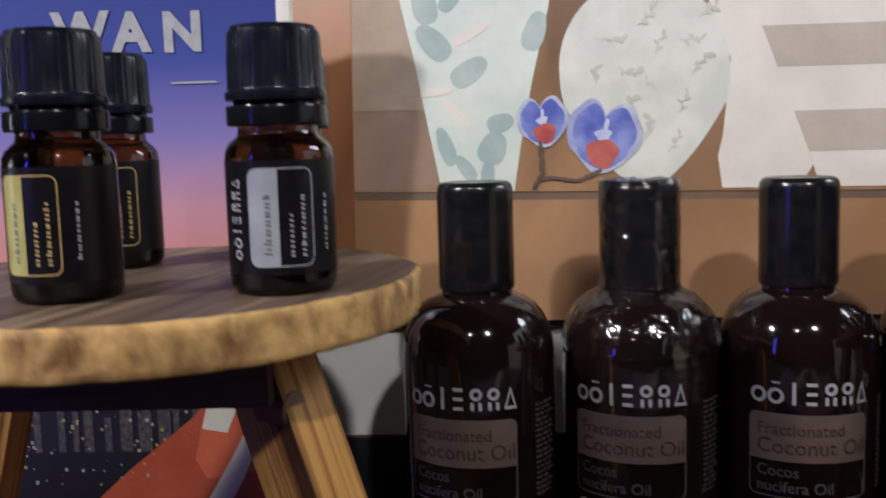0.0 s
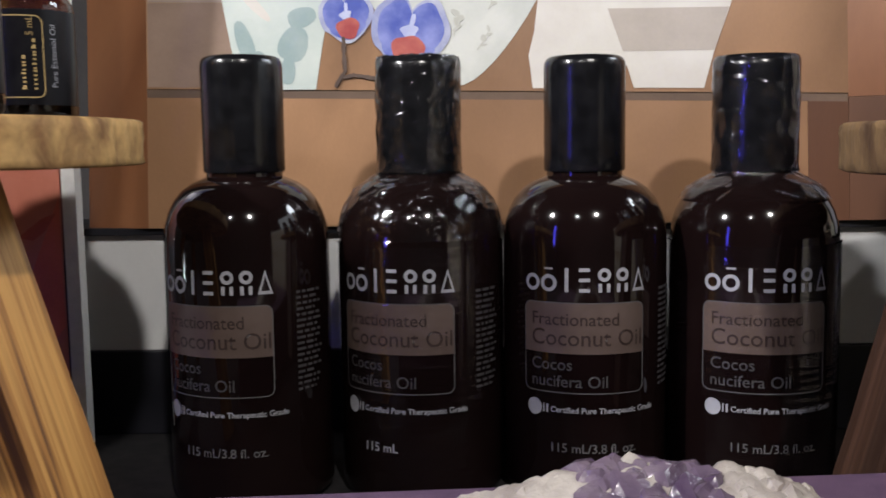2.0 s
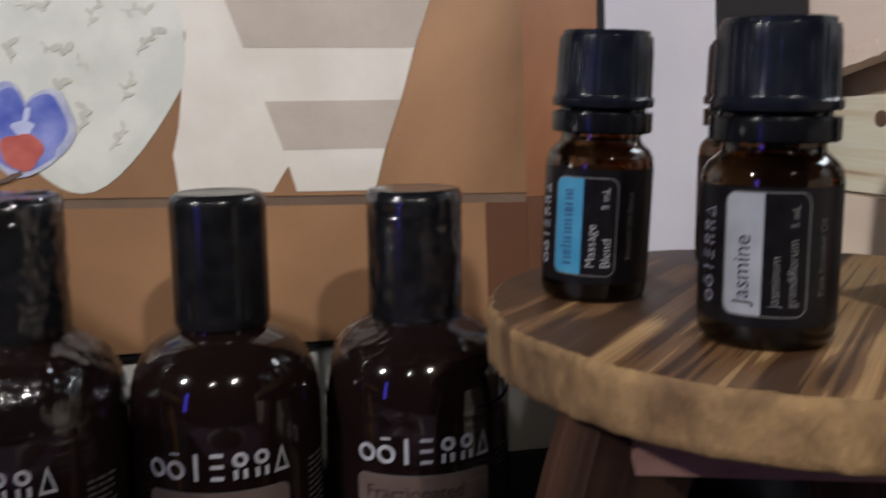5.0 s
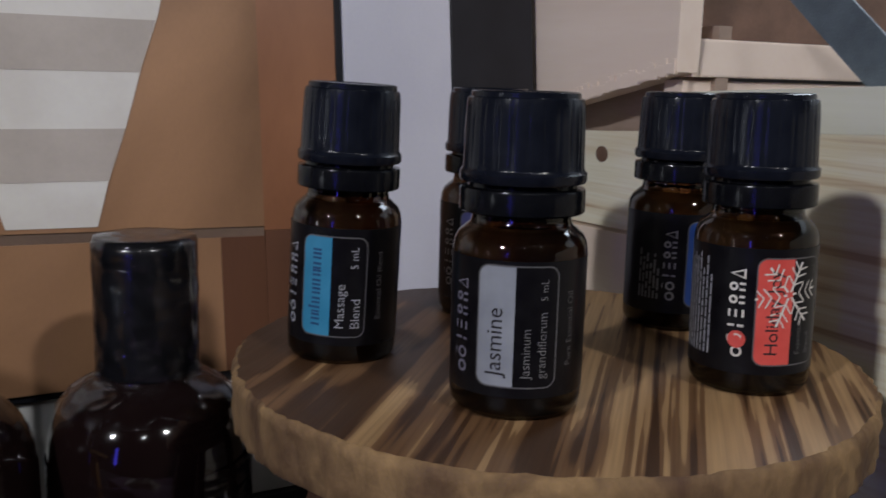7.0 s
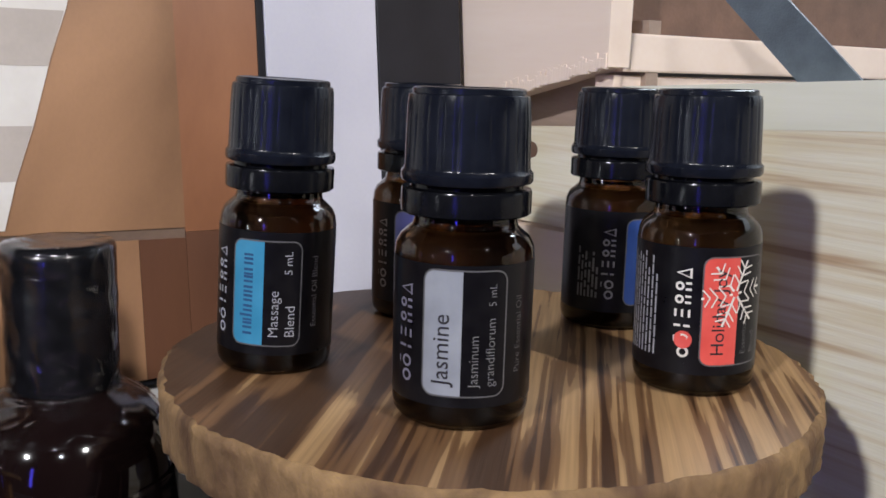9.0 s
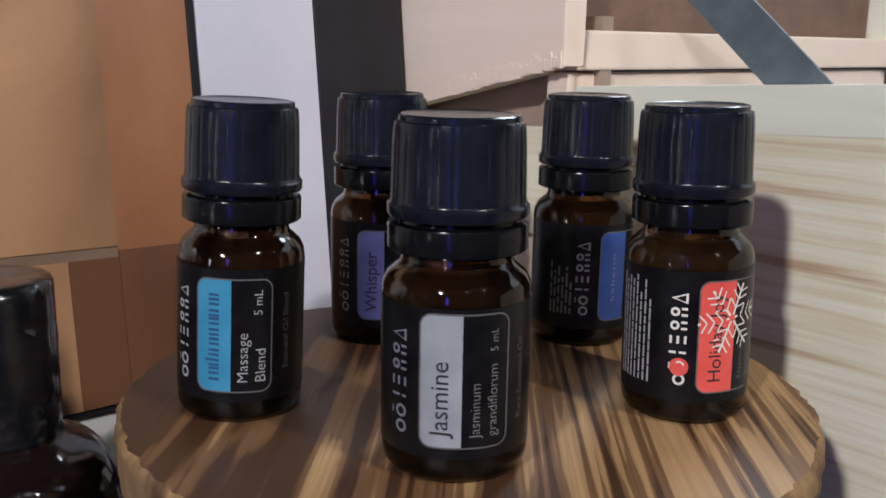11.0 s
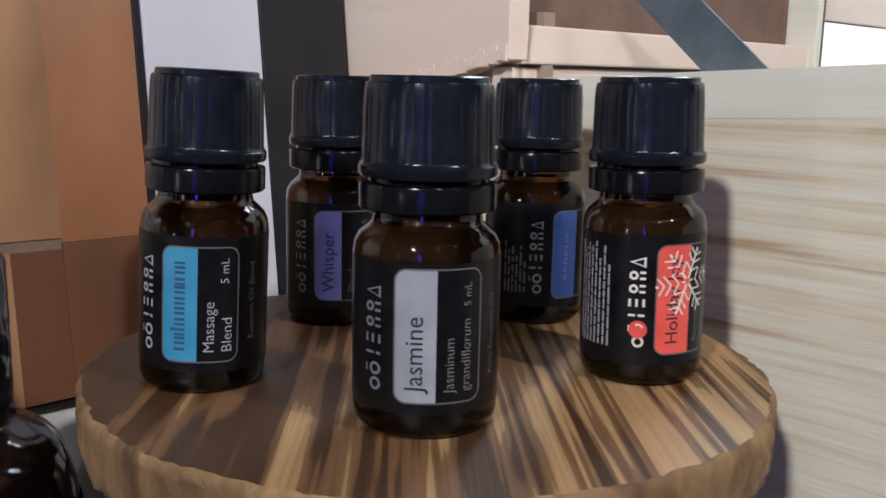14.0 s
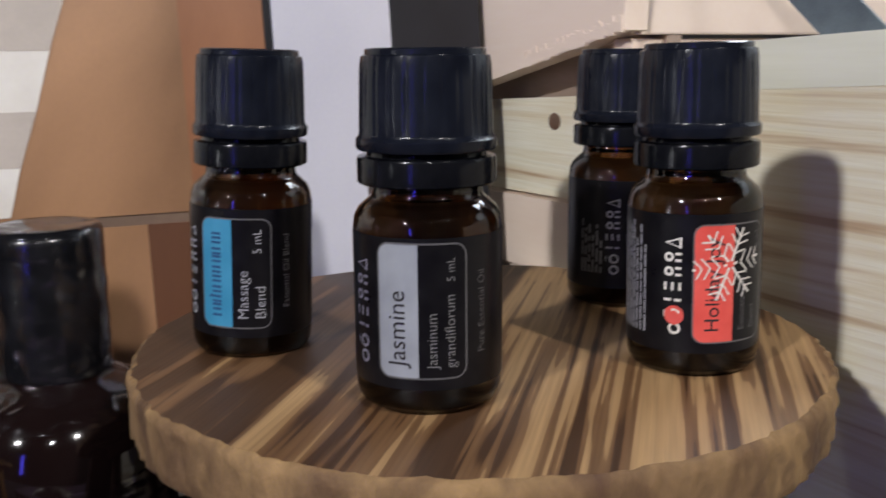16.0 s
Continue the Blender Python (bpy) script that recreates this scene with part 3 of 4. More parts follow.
part("lower_panel", slanted(-14.3, 8.3, 5.3, 5.9, 7.12, 11.42), CARD, board)
# piece of the lower panel coloured as if in soft shadow
part("shade_panel", slanted(8.31, 9.68, 5.3, 5.9, 7.12, 11.42), CARD_SHADE, board, "reddish-brown lower corner with a soft shade in its colour")
part("groove", slanted(-14.3, 9.68, 5.345, 5.9, 11.42, 11.72), GROOVE, board, "dark recessed joint line")
upper = part("upper_panel", slanted(-14.3, 9.68, 5.3, 5.9, 11.72, 23.0), CARD, board)
for nm, xa, xb, ya, yb in (("side_flap", -16.6, -14.3, 5.95, 5.3), ("side_flap", 9.68, 12.05, 5.3, 4.95)):
    bm = bmesh.new()
    pts = [(xa, ya), (xb, yb), (xb, yb + 0.6), (xa, ya + 0.6)]
    lo, hi = [bm.verts.new((x, y, 0)) for x, y in pts], [bm.verts.new((x, y, 15.9)) for x, y in pts]
    bm.faces.new(lo[::-1])
    bm.faces.new(hi)
    for k in range(4):
        bm.faces.new((lo[k], lo[(k + 1) % 4], hi[(k + 1) % 4], hi[k]))
    for v in (lo if xa > 0 else []):
        v.co.z = 4.2
    part(nm, bm, CARD_DARK, board, "darker brown folded side flap")
# lower half of the flap, the same shadow in its colour
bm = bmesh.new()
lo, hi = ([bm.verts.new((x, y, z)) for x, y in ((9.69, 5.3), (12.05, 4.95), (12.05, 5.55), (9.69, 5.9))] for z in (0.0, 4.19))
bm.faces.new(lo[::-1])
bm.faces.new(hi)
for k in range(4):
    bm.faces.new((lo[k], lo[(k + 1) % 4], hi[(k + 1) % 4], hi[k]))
part("lower_flap", bm, CARD_SHADE, board, "reddish-brown lower flap with a soft shade in its colour")
part("dark_edge", box(12.06, 12.28, 4.9, 5.9, 0, 15.9, 0.03), BLACK_PANEL, board, "thin black end edge")
part("printed_band", place_wall(sheet([[(0, 0), (3.2, -0.06), (3.2, 7.0), (0, 7.0)]], 0), -14.25, 5.285, 14.9 - 7.12), PRINT_TAN, board, "lighter tan printed band")
part("printed_band", place_wall(sheet([[(0, 0), (3.2, -0.06), (3.2, 2.85), (0, 2.9)]], 0), -14.25, 5.287, 11.98 - 7.12), PRINT_BROWN, board, "muted brown printed band")

pot = lay("printed_pot", [(-12.9, 21), (-12.42, 18.56), (-11.98, 16.6), (-11.5, 14.0), (-11.08, 11.85), (-8.45, 11.82), (-8.2, 13.4), (-7.75, 15.7), (-7.1, 18.4), (-6.7, 21)], PRINT_MINT, 0.02, board, "pale mint printed pot with teal leaves")


LEAVES = [0]


def leaf(cx, cz, w, h, turn, material, parent, depth=0.03):
    pts = []
    for k in range(16):
        a = 2 * math.pi * k / 16
        r = abs(math.sin(a)) ** 0.7
        x, z = w * math.cos(a), h * math.copysign(r, math.sin(a)) * (1 - 0.15 * math.cos(a))
        c, s = math.cos(turn), math.sin(turn)
        pts.append((cx + x * c - z * s, cz + x * s + z * c))
    LEAVES[0] += 1
    return lay("printed_leaf", pts, material, depth + 0.0004 * (LEAVES[0] % 40), parent)


for cx, cz, w, h, tn in ((-10.0, 16.2, 0.75, 0.42, 0.6), (-11.3, 17.3, 0.8, 0.45, 2.3), (-9.2, 13.4, 0.62, 0.5, 1.2), (-8.9, 14.3, 0.5, 0.35, 0.3), (-10.9, 13.5, 0.75, 0.28, 1.9), (-10.2, 12.7, 0.55, 0.25, 2.2),
                         (-11.6, 18.7, 0.75, 0.45, 1.8), (-7.6, 17.6, 0.75, 0.4, 1.25), (-10.6, 18.9, 0.6, 0.3, 0.9), (-9.4, 12.5, 0.5, 0.25, 1.5)):
    leaf(cx, cz, w, h, tn, PRINT_TEAL, pot)
for cx, cz, w, h, tn in ((-11.2, 15.5, 0.6, 0.16, 0.1), (-10.5, 14.7, 0.7, 0.17, -0.8), (-9.9, 17.6, 0.8, 0.2, 0.5)):
    leaf(cx, cz, w, h, tn, PRINT_WHITE, pot)
vase = [(-3.7 + 3.05 * math.cos(a) * (1.0 if math.sin(a) > -0.3 else 1 - 0.33 * (-0.3 - math.sin(a)) / 0.7), 16.2 + (3.2 if math.sin(a) > 0 else 4.35) * math.sin(a)) for a in [2 * math.pi * k / 40 for k in range(40)]]
vase = [(x, max(z, 11.84)) for x, z in vase]
vase = lay("printed_vase", vase, VASE_PALE, 0.022, board, "round grey-white printed vase with grey sprigs")
random.seed(4)
for cx, cz, turn, count in ((-5.2, 17.2, 0.4, 4), (-4.6, 16.2, -0.5, 4), (-3.9, 17.7, 0.2, 5), (-3.3, 16.6, 0.9, 4), (-2.4, 17.1, -0.2, 4), (-2.0, 15.8, 1.2, 5), (-1.7, 17.9, 0.5, 4),
                            (-2.5, 14.5, 1.1, 4), (-3.2, 15.3, 2.2, 3), (-5.4, 15.6, 1.9, 3), (-2.9, 13.1, 1.2, 4), (-3.7, 13.6, 1.7, 4), (-4.4, 14.6, 0.8, 3)):
    x, z = cx, cz
    for k in range(count):
        turn += random.uniform(-0.5, 0.5)
        nx, nz = x + 0.19 * math.cos(turn), z + 0.19 * math.sin(turn)
        leaf((x + nx) / 2, (z + nz) / 2, 0.12, 0.02, turn, PRINT_GREY, vase, 0.034)
        side = turn + (0.9 if k % 2 else -0.9)
        leaf(nx + 0.1 * math.cos(side), nz + 0.1 * math.sin(side), random.uniform(0.09, 0.19), random.uniform(0.04, 0.11), side, PRINT_GREY, vase, 0.0345)
        x, z = nx, nz
lay("printed_pot", [(-1.02, 11.76), (1.69, 11.72), (2.23, 12.56), (2.3, 13.0), (1.2, 15.6), (0.0, 20), (-1.2, 21), (-1.6, 19.2), (-0.62, 16.4), (-0.95, 13.7), (-1.15, 12.9)], PRINT_WHITE, 0.016, board, "plain cream printed pot")
striped = lay("printed_pot", [(2.42, 11.72), (4.8, 11.68), (5.16, 12.94), (5.7, 14.42), (6.25, 16.22), (6.75, 17.6), (7.6, 21), (-0.4, 21), (0.45, 17.6), (1.0, 16.02), (1.55, 14.44), (2.05, 12.98)], PRINT_WHITE, 0.026, board, "cream printed pot with taupe stripes")
for za, zb, xa, xb, xc, xd in ((12.97, 14.43, 2.06, 5.16, 5.68, 1.56), (16.02, 17.5, 1.02, 6.18, 6.68, 0.5), (19.2, 20.6, -0.05, 7.1, 7.45, -0.3)):
    lay("printed_stripe", [(xa, za), (xb, za), (xc, zb), (xd, zb)], PRINT_STRIPE, 0.036, striped)

HALO = mat("printed_lilac_white", (0.30, 0.33, 0.56), (0.52, 0.54, 0.66), 110, rough=0.45, bump=0.05)
spray = thing("printed_orchid", (0, 0, 7.12), label="blue and red printed orchids on a dark stem", category="print")
spray.matrix_world = LEANING


def bloom(cx, cz, k, tilt):
    """One printed orchid: pale edge, two broad side petals, lower petal, pale heart and red lip."""
    def blot(name, x, z, w, h, turn, depth, material, label="", wave=0.06):
        pts = []
        for q in range(28):
            a = 2 * math.pi * q / 28
            g = 1 + wave * math.sin(3 * a + x * 5) + wave * 0.6 * math.sin(5 * a + z * 9)
            px, pz = w * g * math.cos(a), h * g * math.sin(a)
            c, s = math.cos(turn), math.sin(turn)
            pts.append((x + px * c - pz * s, z + px * s + pz * c))
        c, s = math.cos(tilt), math.sin(tilt)
        bm = bmesh.new()
        bm.faces.new([bm.verts.new((k * (x * c - z * s), k * (x * s + z * c), 0)) for x, z in pts])
        part(name, place_wall(bm, cx, 5.3 - depth, cz - 7.12), material, spray, label)
    blot("pale_edge", 0.0, -0.30, 0.86, 0.74, 0.0, 0.054, HALO)
    for sx in (-1, 1):
        blot("pale_edge", sx * 0.46, 0.12, 0.62, 0.86, sx * -0.1, 0.057 + 0.001 * sx, HALO)
        blot("petal", sx * 0.40, 0.12, 0.50, 0.74, sx * -0.08, 0.064 + 0.001 * sx, PETAL)
    blot("petal", 0.0, -0.42, 0.74, 0.50, 0.0, 0.060, PETAL)
    blot("petal", -0.02, 0.04, 0.24, 0.17, 0.2, 0.070, PETAL_PALE, "pale centre petal", 0.1)
    blot("petal", 0.03, 0.32, 0.07, 0.22, -0.1, 0.071, PETAL_PALE, "pale centre petal", 0.1)
    blot("lip", 0.02, -0.50, 0.46, 0.42, 0.2, 0.074, PETAL_RED, "red lip", 0.08)


bloom(-7.38, 14.32, 0.86, 0.12)
bloom(-5.2, 13.72, 1.24, -0.16)
for a, b in (((-7.5, 13.6), (-7.44, 12.4)), ((-7.44, 12.42), (-7.78, 11.88)), ((-7.5, 12.22), (-7.1, 12.28)), ((-7.1, 12.28), (-6.2, 12.13)), ((-6.2, 12.13), (-5.3, 12.5))):
    part("stem", stick((a[0], 5.25, a[1] - 7.12), (b[0], 5.25, b[1] - 7.12), 0.12, 0.05, (1, 0, 0.2), 0.015), STEM, spray)

# upright panels at the end of the board
wp = solo("white_panel", box(0, 3.84, 0, 0.5, 0, 16, 0.03), LILAC_WHITE, "cool white upright panel beside the brown board", "panel", at=(12.3, 4.22, 7.36))
wp.rotation_euler.x = radians(-BACK)
bp_ = solo("black_panel", box(0, 3.25, 0, 0.6, 0, 16, 0.05), BLACK_PANEL, "glossy black upright panel with a blue sheen", "panel", at=(16.16, 4.20, 7.36))
bp_.rotation_euler.x = radians(-BACK)

# ---- pine crate at the side ----
crate = thing("pine_crate", (20.0, 0, 0), label="pale pine crate wall beside the stool", category="crate")


def plank(name, y0, y1, z0a, z1a, z0b, z1b, x0, x1, material, label="", parent=None):
    """A plank in the crate's face: heights a at y0 and b at y1."""
    bm = bmesh.new()
    n = 8
    rows = []
    for k in range(n + 1):
        f = k / n
        y = y0 + (y1 - y0) * f
        lo, hi = z0a + (z0b - z0a) * f, z1a + (z1b - z1a) * f
        rows.append([bm.verts.new(p) for p in ((x0, y, lo), (x1, y, lo), (x1, y, hi), (x0, y, hi))])
    for r, q in zip(rows, rows[1:]):
        for k in range(4):
            bm.faces.new((r[k], r[(k + 1) % 4], q[(k + 1) % 4], q[k]))
    bm.faces.new(rows[0][::-1])
    bm.faces.new(rows[-1])
    bmesh.ops.bevel(bm, geom=[e for e in bm.edges if len(e.link_faces) == 2 and e.calc_face_angle(0) > 0.6], offset=0.035, segments=2, profile=0.6, affect="EDGES")
    return part(name, bm, material, parent or crate, label)


plank("top_plank", -1.95, -30, 14.95, 16.08, 16.35, 17.45, -0.012, 0.9, PINE_LIGHT, "smooth pale top rail")
plank("plank", -1.95, -30, 0.0, 15.3, 0.0, 16.7, 0.0, 0.8, PINE, "wide pale pine plank with soft grain")
KNOT = (2.6, 13.9)
back = thing("wooden_crate", (20.0, 0, 0), label="pinkish slatted wooden crate with rough sawn edges", category="crate")
plank("slat", -1.7, 7.5, 16.62, 24, 14.6, 24, -0.35, 0.5, PINE_PINK, "wide pinkish slat with a rough lower edge", back)
plank("slat", -1.6, 7.5, 11.6, 14.9, 11.4, 14.4, 0.55, 1.1, PINE, "pale knotty slat", back)
plank("slat", -1.6, 7.5, 9.0, 11.5, 9.0, 11.3, 0.3, 1.0, PINE_PINK, "", back)
plank("slat", -1.6, 7.5, 0, 8.95, 0, 8.95, 0.5, 1.1, PINE_PINK, "", back)
# backing added behind the gap, its shade in the colour
plank("gap_backing", -1.6, 7.5, 14.0, 18, 14.0, 18, 1.3, 1.8, GAP_SHADE, "brown backing that stands in for the shaded gap", back)
for k in range(40):
    y = -1.65 + 0.12 * k
    z = 16.62 - 0.22 * (y + 1.7)
    part("splinter", box(-0.39, -0.25, y, y + 0.125, z - random.uniform(-0.03, 0.06), z + random.uniform(0.25, 0.5), 0.01, 1), PINE_PINK, back)
knot = lathe([(0, 0.05), (0.10, 0.045), (0.20, 0.03), (0.27, 0.0)], 20)
for v in knot.verts:
    v.co = Vector((0.545 - v.co.z, KNOT[0] + v.co.x * 1.2, KNOT[1] + v.co.y))
part("knot", knot, BROWN_DARK, back, "dark round knot", smooth=True)
part("rail", box(0.3, 19.4, -1.65, -0.9, 16.5, 17.6, 0.07), PINE_PINK, back, "pale cross rail")
# dark opening above the rail, its shade painted as a brown board
part("shaded_board", box(0.5, 18.5, -0.7, -0.2, 17.3, 22, 0.05), BROWN_DARK, back, "brown board with the opening's shade in its colour")
part("post", box(18.55, 19.0, -2.0, -0.6, 16.5, 24, 0.07), PINE_LIGHT, back, "pale corner post")
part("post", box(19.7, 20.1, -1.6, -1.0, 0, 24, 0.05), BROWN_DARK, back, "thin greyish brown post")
part("far_board", box(20.15, 50, 0.4, 1.0, 19.0, 40, 0.1), PINE_PINK, back, "pale board above the window")
part("low_board", box(0.2, 19.0, -1.4, -0.6, 0, 16.4, 0.05), PINE_PINK, back)
strap = bmesh.new()
rows = []
for k in range(15):
    f = k / 14
    c = Vector((20.75 - 0.25 * math.sin(f * 3), -8.1 + 4.0 * f, 16.35 + 3.4 * f + 0.15 * math.sin(f * 3.1)))
    rows.append([strap.verts.new(c + Vector((dx, dy, dz))) for dx, dy, dz in ((0, -0.85, 0.05), (0, 0.85, -0.05), (0.08, 0.85, -0.05), (0.08, -0.85, 0.05))])
for r, q in zip(rows, rows[1:]):
    for k in range(4):
        strap.faces.new((r[k], r[(k + 1) % 4], q[(k + 1) % 4], q[k]))
strap.faces.new(rows[0][::-1])
strap.faces.new(rows[-1])
solo("strap", strap, STRAP, "grey-blue woven strap hung over the pine crate", "strap", smooth=40)
solo("ledge_block", box(16.7, 20.2, 2.6, 3.85, 7.36, 9.0, 0.06), PINE_LIGHT, "pale wooden block behind the stool", "block")
solo("window_1", box(62, 62.4, -40, 9.0, 14.5, 50, 0.05), glow("bright_window", (0.9, 0.95, 1.0), 1.6), "bright overexposed window behind the crate", "window", "structure")

# ---- book ----
book = thing("book", (-16.25, 2.3, 0.35), label="upright travel book with a sunset sky cover", category="book")
W, H = 11.5, 19.4
cover = ramp_mat("book_cover_sky", ((0.0, (0.013, 0.010, 0.016)), (0.30, (0.02, 0.022, 0.04)), (0.44, (0.36, 0.13, 0.10)), (0.50, (0.56, 0.24, 0.22)), (0.60, (0.50, 0.26, 0.33)), (0.72, (0.20, 0.17, 0.42)), (0.85, (0.05, 0.07, 0.30)), (1.0, (0.03, 0.045, 0.22))), 2, 0.0, H * U)
part("cover", box(-W, 0.0, 0, 0.12, 0, H, 0.03), cover, book, "cover with a blue to pink evening sky")
part("page_block", box(-W + 0.2, 0.0, 0.13, 0.5, 0.15, H - 0.15, 0.02), SKIN, book, "white page edges")
part("page_edge", box(0.004, 0.45, -0.03, 0.5, 0.05, H - 0.05, 0.02), SKIN, book, "pale fore-edge of the pages")
part("back_cover", box(-W, 0.3, 0.51, 0.6, 0, H, 0.02), SKIN, book)
RED = mat("book_red", (0.42, 0.075, 0.04), (0.50, 0.10, 0.055), 60, rough=0.4, bump=0.03)
RED_BRIGHT = mat("book_orange_red", (0.60, 0.12, 0.06), (0.68, 0.16, 0.09), 60, rough=0.4, bump=0.03)
ICE = mat("book_ice_blue", (0.50, 0.62, 0.70), (0.58, 0.70, 0.78), 60, rough=0.4, bump=0.03)

GLOW_RED = mat("book_glow", (0.50, 0.15, 0.09), (0.58, 0.20, 0.13), 40, rough=0.4, bump=0.0, speck=0.05)
TOWER = mat("book_tower", (0.022, 0.026, 0.045), (0.10, 0.085, 0.085), 500, bump=0)


def print_on(name, pts, material, depth, label=""):
    bm = bmesh.new()
    bm.faces.new([bm.verts.new((x + 16.0, -depth, z - 0.35)) for x, z in pts])
    return part(name, bm, material, book, label)


print_on("red_field", [(-24.6, 0.4), (-16.05, 0.4), (-16.05, 9.5), (-17.2, 7.6), (-18.6, 5.7), (-19.6, 4.6), (-22.0, 2.7)], RED, 0.02, "dark red printed slope")
print_on("figure", [(-18.9, 5.6), (-18.0, 6.1), (-17.2, 5.9), (-16.1, 8.6), (-16.1, 4.4), (-17.6, 2.6), (-19.2, 2.4), (-19.6, 3.1), (-19.2, 4.6)], RED_BRIGHT, 0.03, "orange red printed form")
print_on("evening_glow", [(-17.7, 6.6), (-17.0, 3.0), (-16.05, 1.8), (-16.05, 10.6), (-17.9, 10.6), (-18.4, 8.4)], GLOW_RED, 0.027, "orange pink printed glow")
print_on("figure", [(-17.5, 7.3), (-16.7, 7.9), (-16.2, 8.1), (-16.6, 7.5), (-17.0, 7.2)], RED, 0.034, "dark red printed wing")
print_on("figure", [(-19.3, 4.2), (-18.95, 5.5), (-18.3, 5.85), (-17.9, 5.2), (-18.4, 4.05)], PRINT_WHITE, 0.04, "white printed patch")
print_on("figure", [(-19.6, 1.0), (-18.3, 3.1), (-17.3, 5.0), (-16.9, 4.7), (-17.9, 2.4), (-18.7, 1.0)], PRINT_WHITE, 0.04, "white printed slope")
print_on("figure", [(-19.9, 0.95), (-16.4, 0.95), (-16.5, 1.6), (-19.5, 1.55)], ICE, 0.045, "pale blue printed foot")
for i in range(210):
    x, z = random.uniform(-27, -17.5), random.uniform(2.2, 8.6)
    if z < 2.2 + (-19.5 - x) * -0.6 + 6 and (x < -19.8 or z > 6.2):
        s = random.uniform(0.015, 0.06)
        print_on("city_light", [(x - s, z - s), (x + s, z - s), (x + s, z + s), (x - s, z + s)], INK_WHITE if i % 3 else GOLD, 0.018 + 0.00008 * i)
for i in range(12):
    x = -26.5 + i * 0.62 + random.uniform(-0.2, 0.2)
    h = random.uniform(0.8, 4.2)
    w = random.uniform(0.2, 0.5)
    print_on("tower", [(x, 3.4), (x + w, 3.4), (x + w, 3.4 + h), (x, 3.4 + h)], TOWER, 0.013 + 0.0002 * i)
for text, size, x, z in (("W", 1.75, -23.54, 17.3), ("A", 1.75, -21.5, 17.24), ("N", 1.75, -19.86, 17.2), ("IA", 0.75, -21.15, 16.1), ("TRIP", 0.75, -22.05, 15.35), ("COACH", 0.82, -23.0, 0.88)):
    bm = letters(text, size, bold=0.075 if size > 1 else 0.005)
    for v in bm.verts:
        v.co = (x + v.co.x + 16.0, -0.05, z + v.co.y - 0.35)
    part("lettering", bm, INK_WHITE, book, "white printed words")
print_on("rule", [(-19.65, 16.08), (-18.1, 16.08), (-18.1, 16.15), (-19.65, 16.15)], INK_WHITE, 0.05)

# ---- stools ----


def stool(at, r, thick, top_mat, seed, label, legs, beams, leg_mat, beam_mat, rim_mat):
    st = thing("round_stool", at, label=label, category="stool")
    rnd = random.Random(seed)
    seg, bm = 220, bmesh.new()
    noise.seed_set(seed)

    def rr(k, z):
        a = 2 * math.pi * k / seg
        p = Vector((math.cos(a) * 2.2, math.sin(a) * 2.2, seed))
        return r + 0.10 * noise.noise(p) + 0.06 * noise.noise(p * 4) + 0.06 * noise.noise(Vector((math.cos(a) * 22, math.sin(a) * 22, z * 3))) + 0.08 * noise.noise(Vector((math.cos(a) * 60, math.sin(a) * 60, z * 7)))

    # top face with slight waves
    rings = []
    for f in (0.0, 0.25, 0.5, 0.7, 0.85, 0.94, 0.985):
        if f == 0:
            rings.append([bm.verts.new((0, 0, 0))])
        else:
            rings.append([bm.verts.new((f * rr(k, 0) * math.cos(2 * math.pi * k / seg), f * rr(k, 0) * math.sin(2 * math.pi * k / seg), 0)) for k in range(seg)])
    for a, b in zip(rings, rings[1:]):
        for k in range(seg):
            j = (k + 1) % seg
            bm.faces.new((a[0], b[k], b[j]) if len(a) == 1 else (a[k], b[k], b[j], a[j]))
    part("top_face", bm, top_mat, st, "streaky burnt pine top face", smooth=True)
    bm = bmesh.new()
    rows = []
    for i, (dz, dr) in enumerate(((0.0, 0.985), (-0.05, 0.998), (-0.2, 1.0), (-0.4, 1.0), (-0.6, 0.998), (-0.8, 0.997), (-0.95, 0.995), (-1.0, 0.985))):
        rows.append([bm.verts.new((dr * rr(k, dz) * math.cos(2 * math.pi * k / seg), dr * rr(k, dz) * math.sin(2 * math.pi * k / seg), dz * thick + (0.04 * noise.noise(Vector((k * 0.23, dz, 3))) if 0 < i < 7 else 0))) for k in range(seg)])
    for a, b in zip(rows, rows[1:]):
        for k in range(seg):
            bm.faces.new((a[k], b[k], b[(k + 1) % seg], a[(k + 1) % seg]))
    bm.faces.new(rows[-1][::-1])
    part("rim", bm, rim_mat, st, "rough sawn pale pine rim", smooth=True)
    for p0, p1, w, d, side in beams:
        part("beam", stick(p0, p1, w, d, side, 0.05), beam_mat, st)
    for p0, p1, w, d, side in legs:
        a, b = Vector(p0), Vector(p1)
        up = (a - b).normalized()
        sx = Vector(side)
        sx = (sx - up * sx.dot(up)).normalized()
        lg = part("leg", stick((0, 0, 0), (0, 0, (a - b).length), w, d, (1, 0, 0), 0.09, 1.0), leg_mat, st)
        turn = Matrix((sx, up.cross(sx), up)).transposed().to_4x4()
        lg.matrix_local = Matrix.Translation(b * U) @ turn
    return st


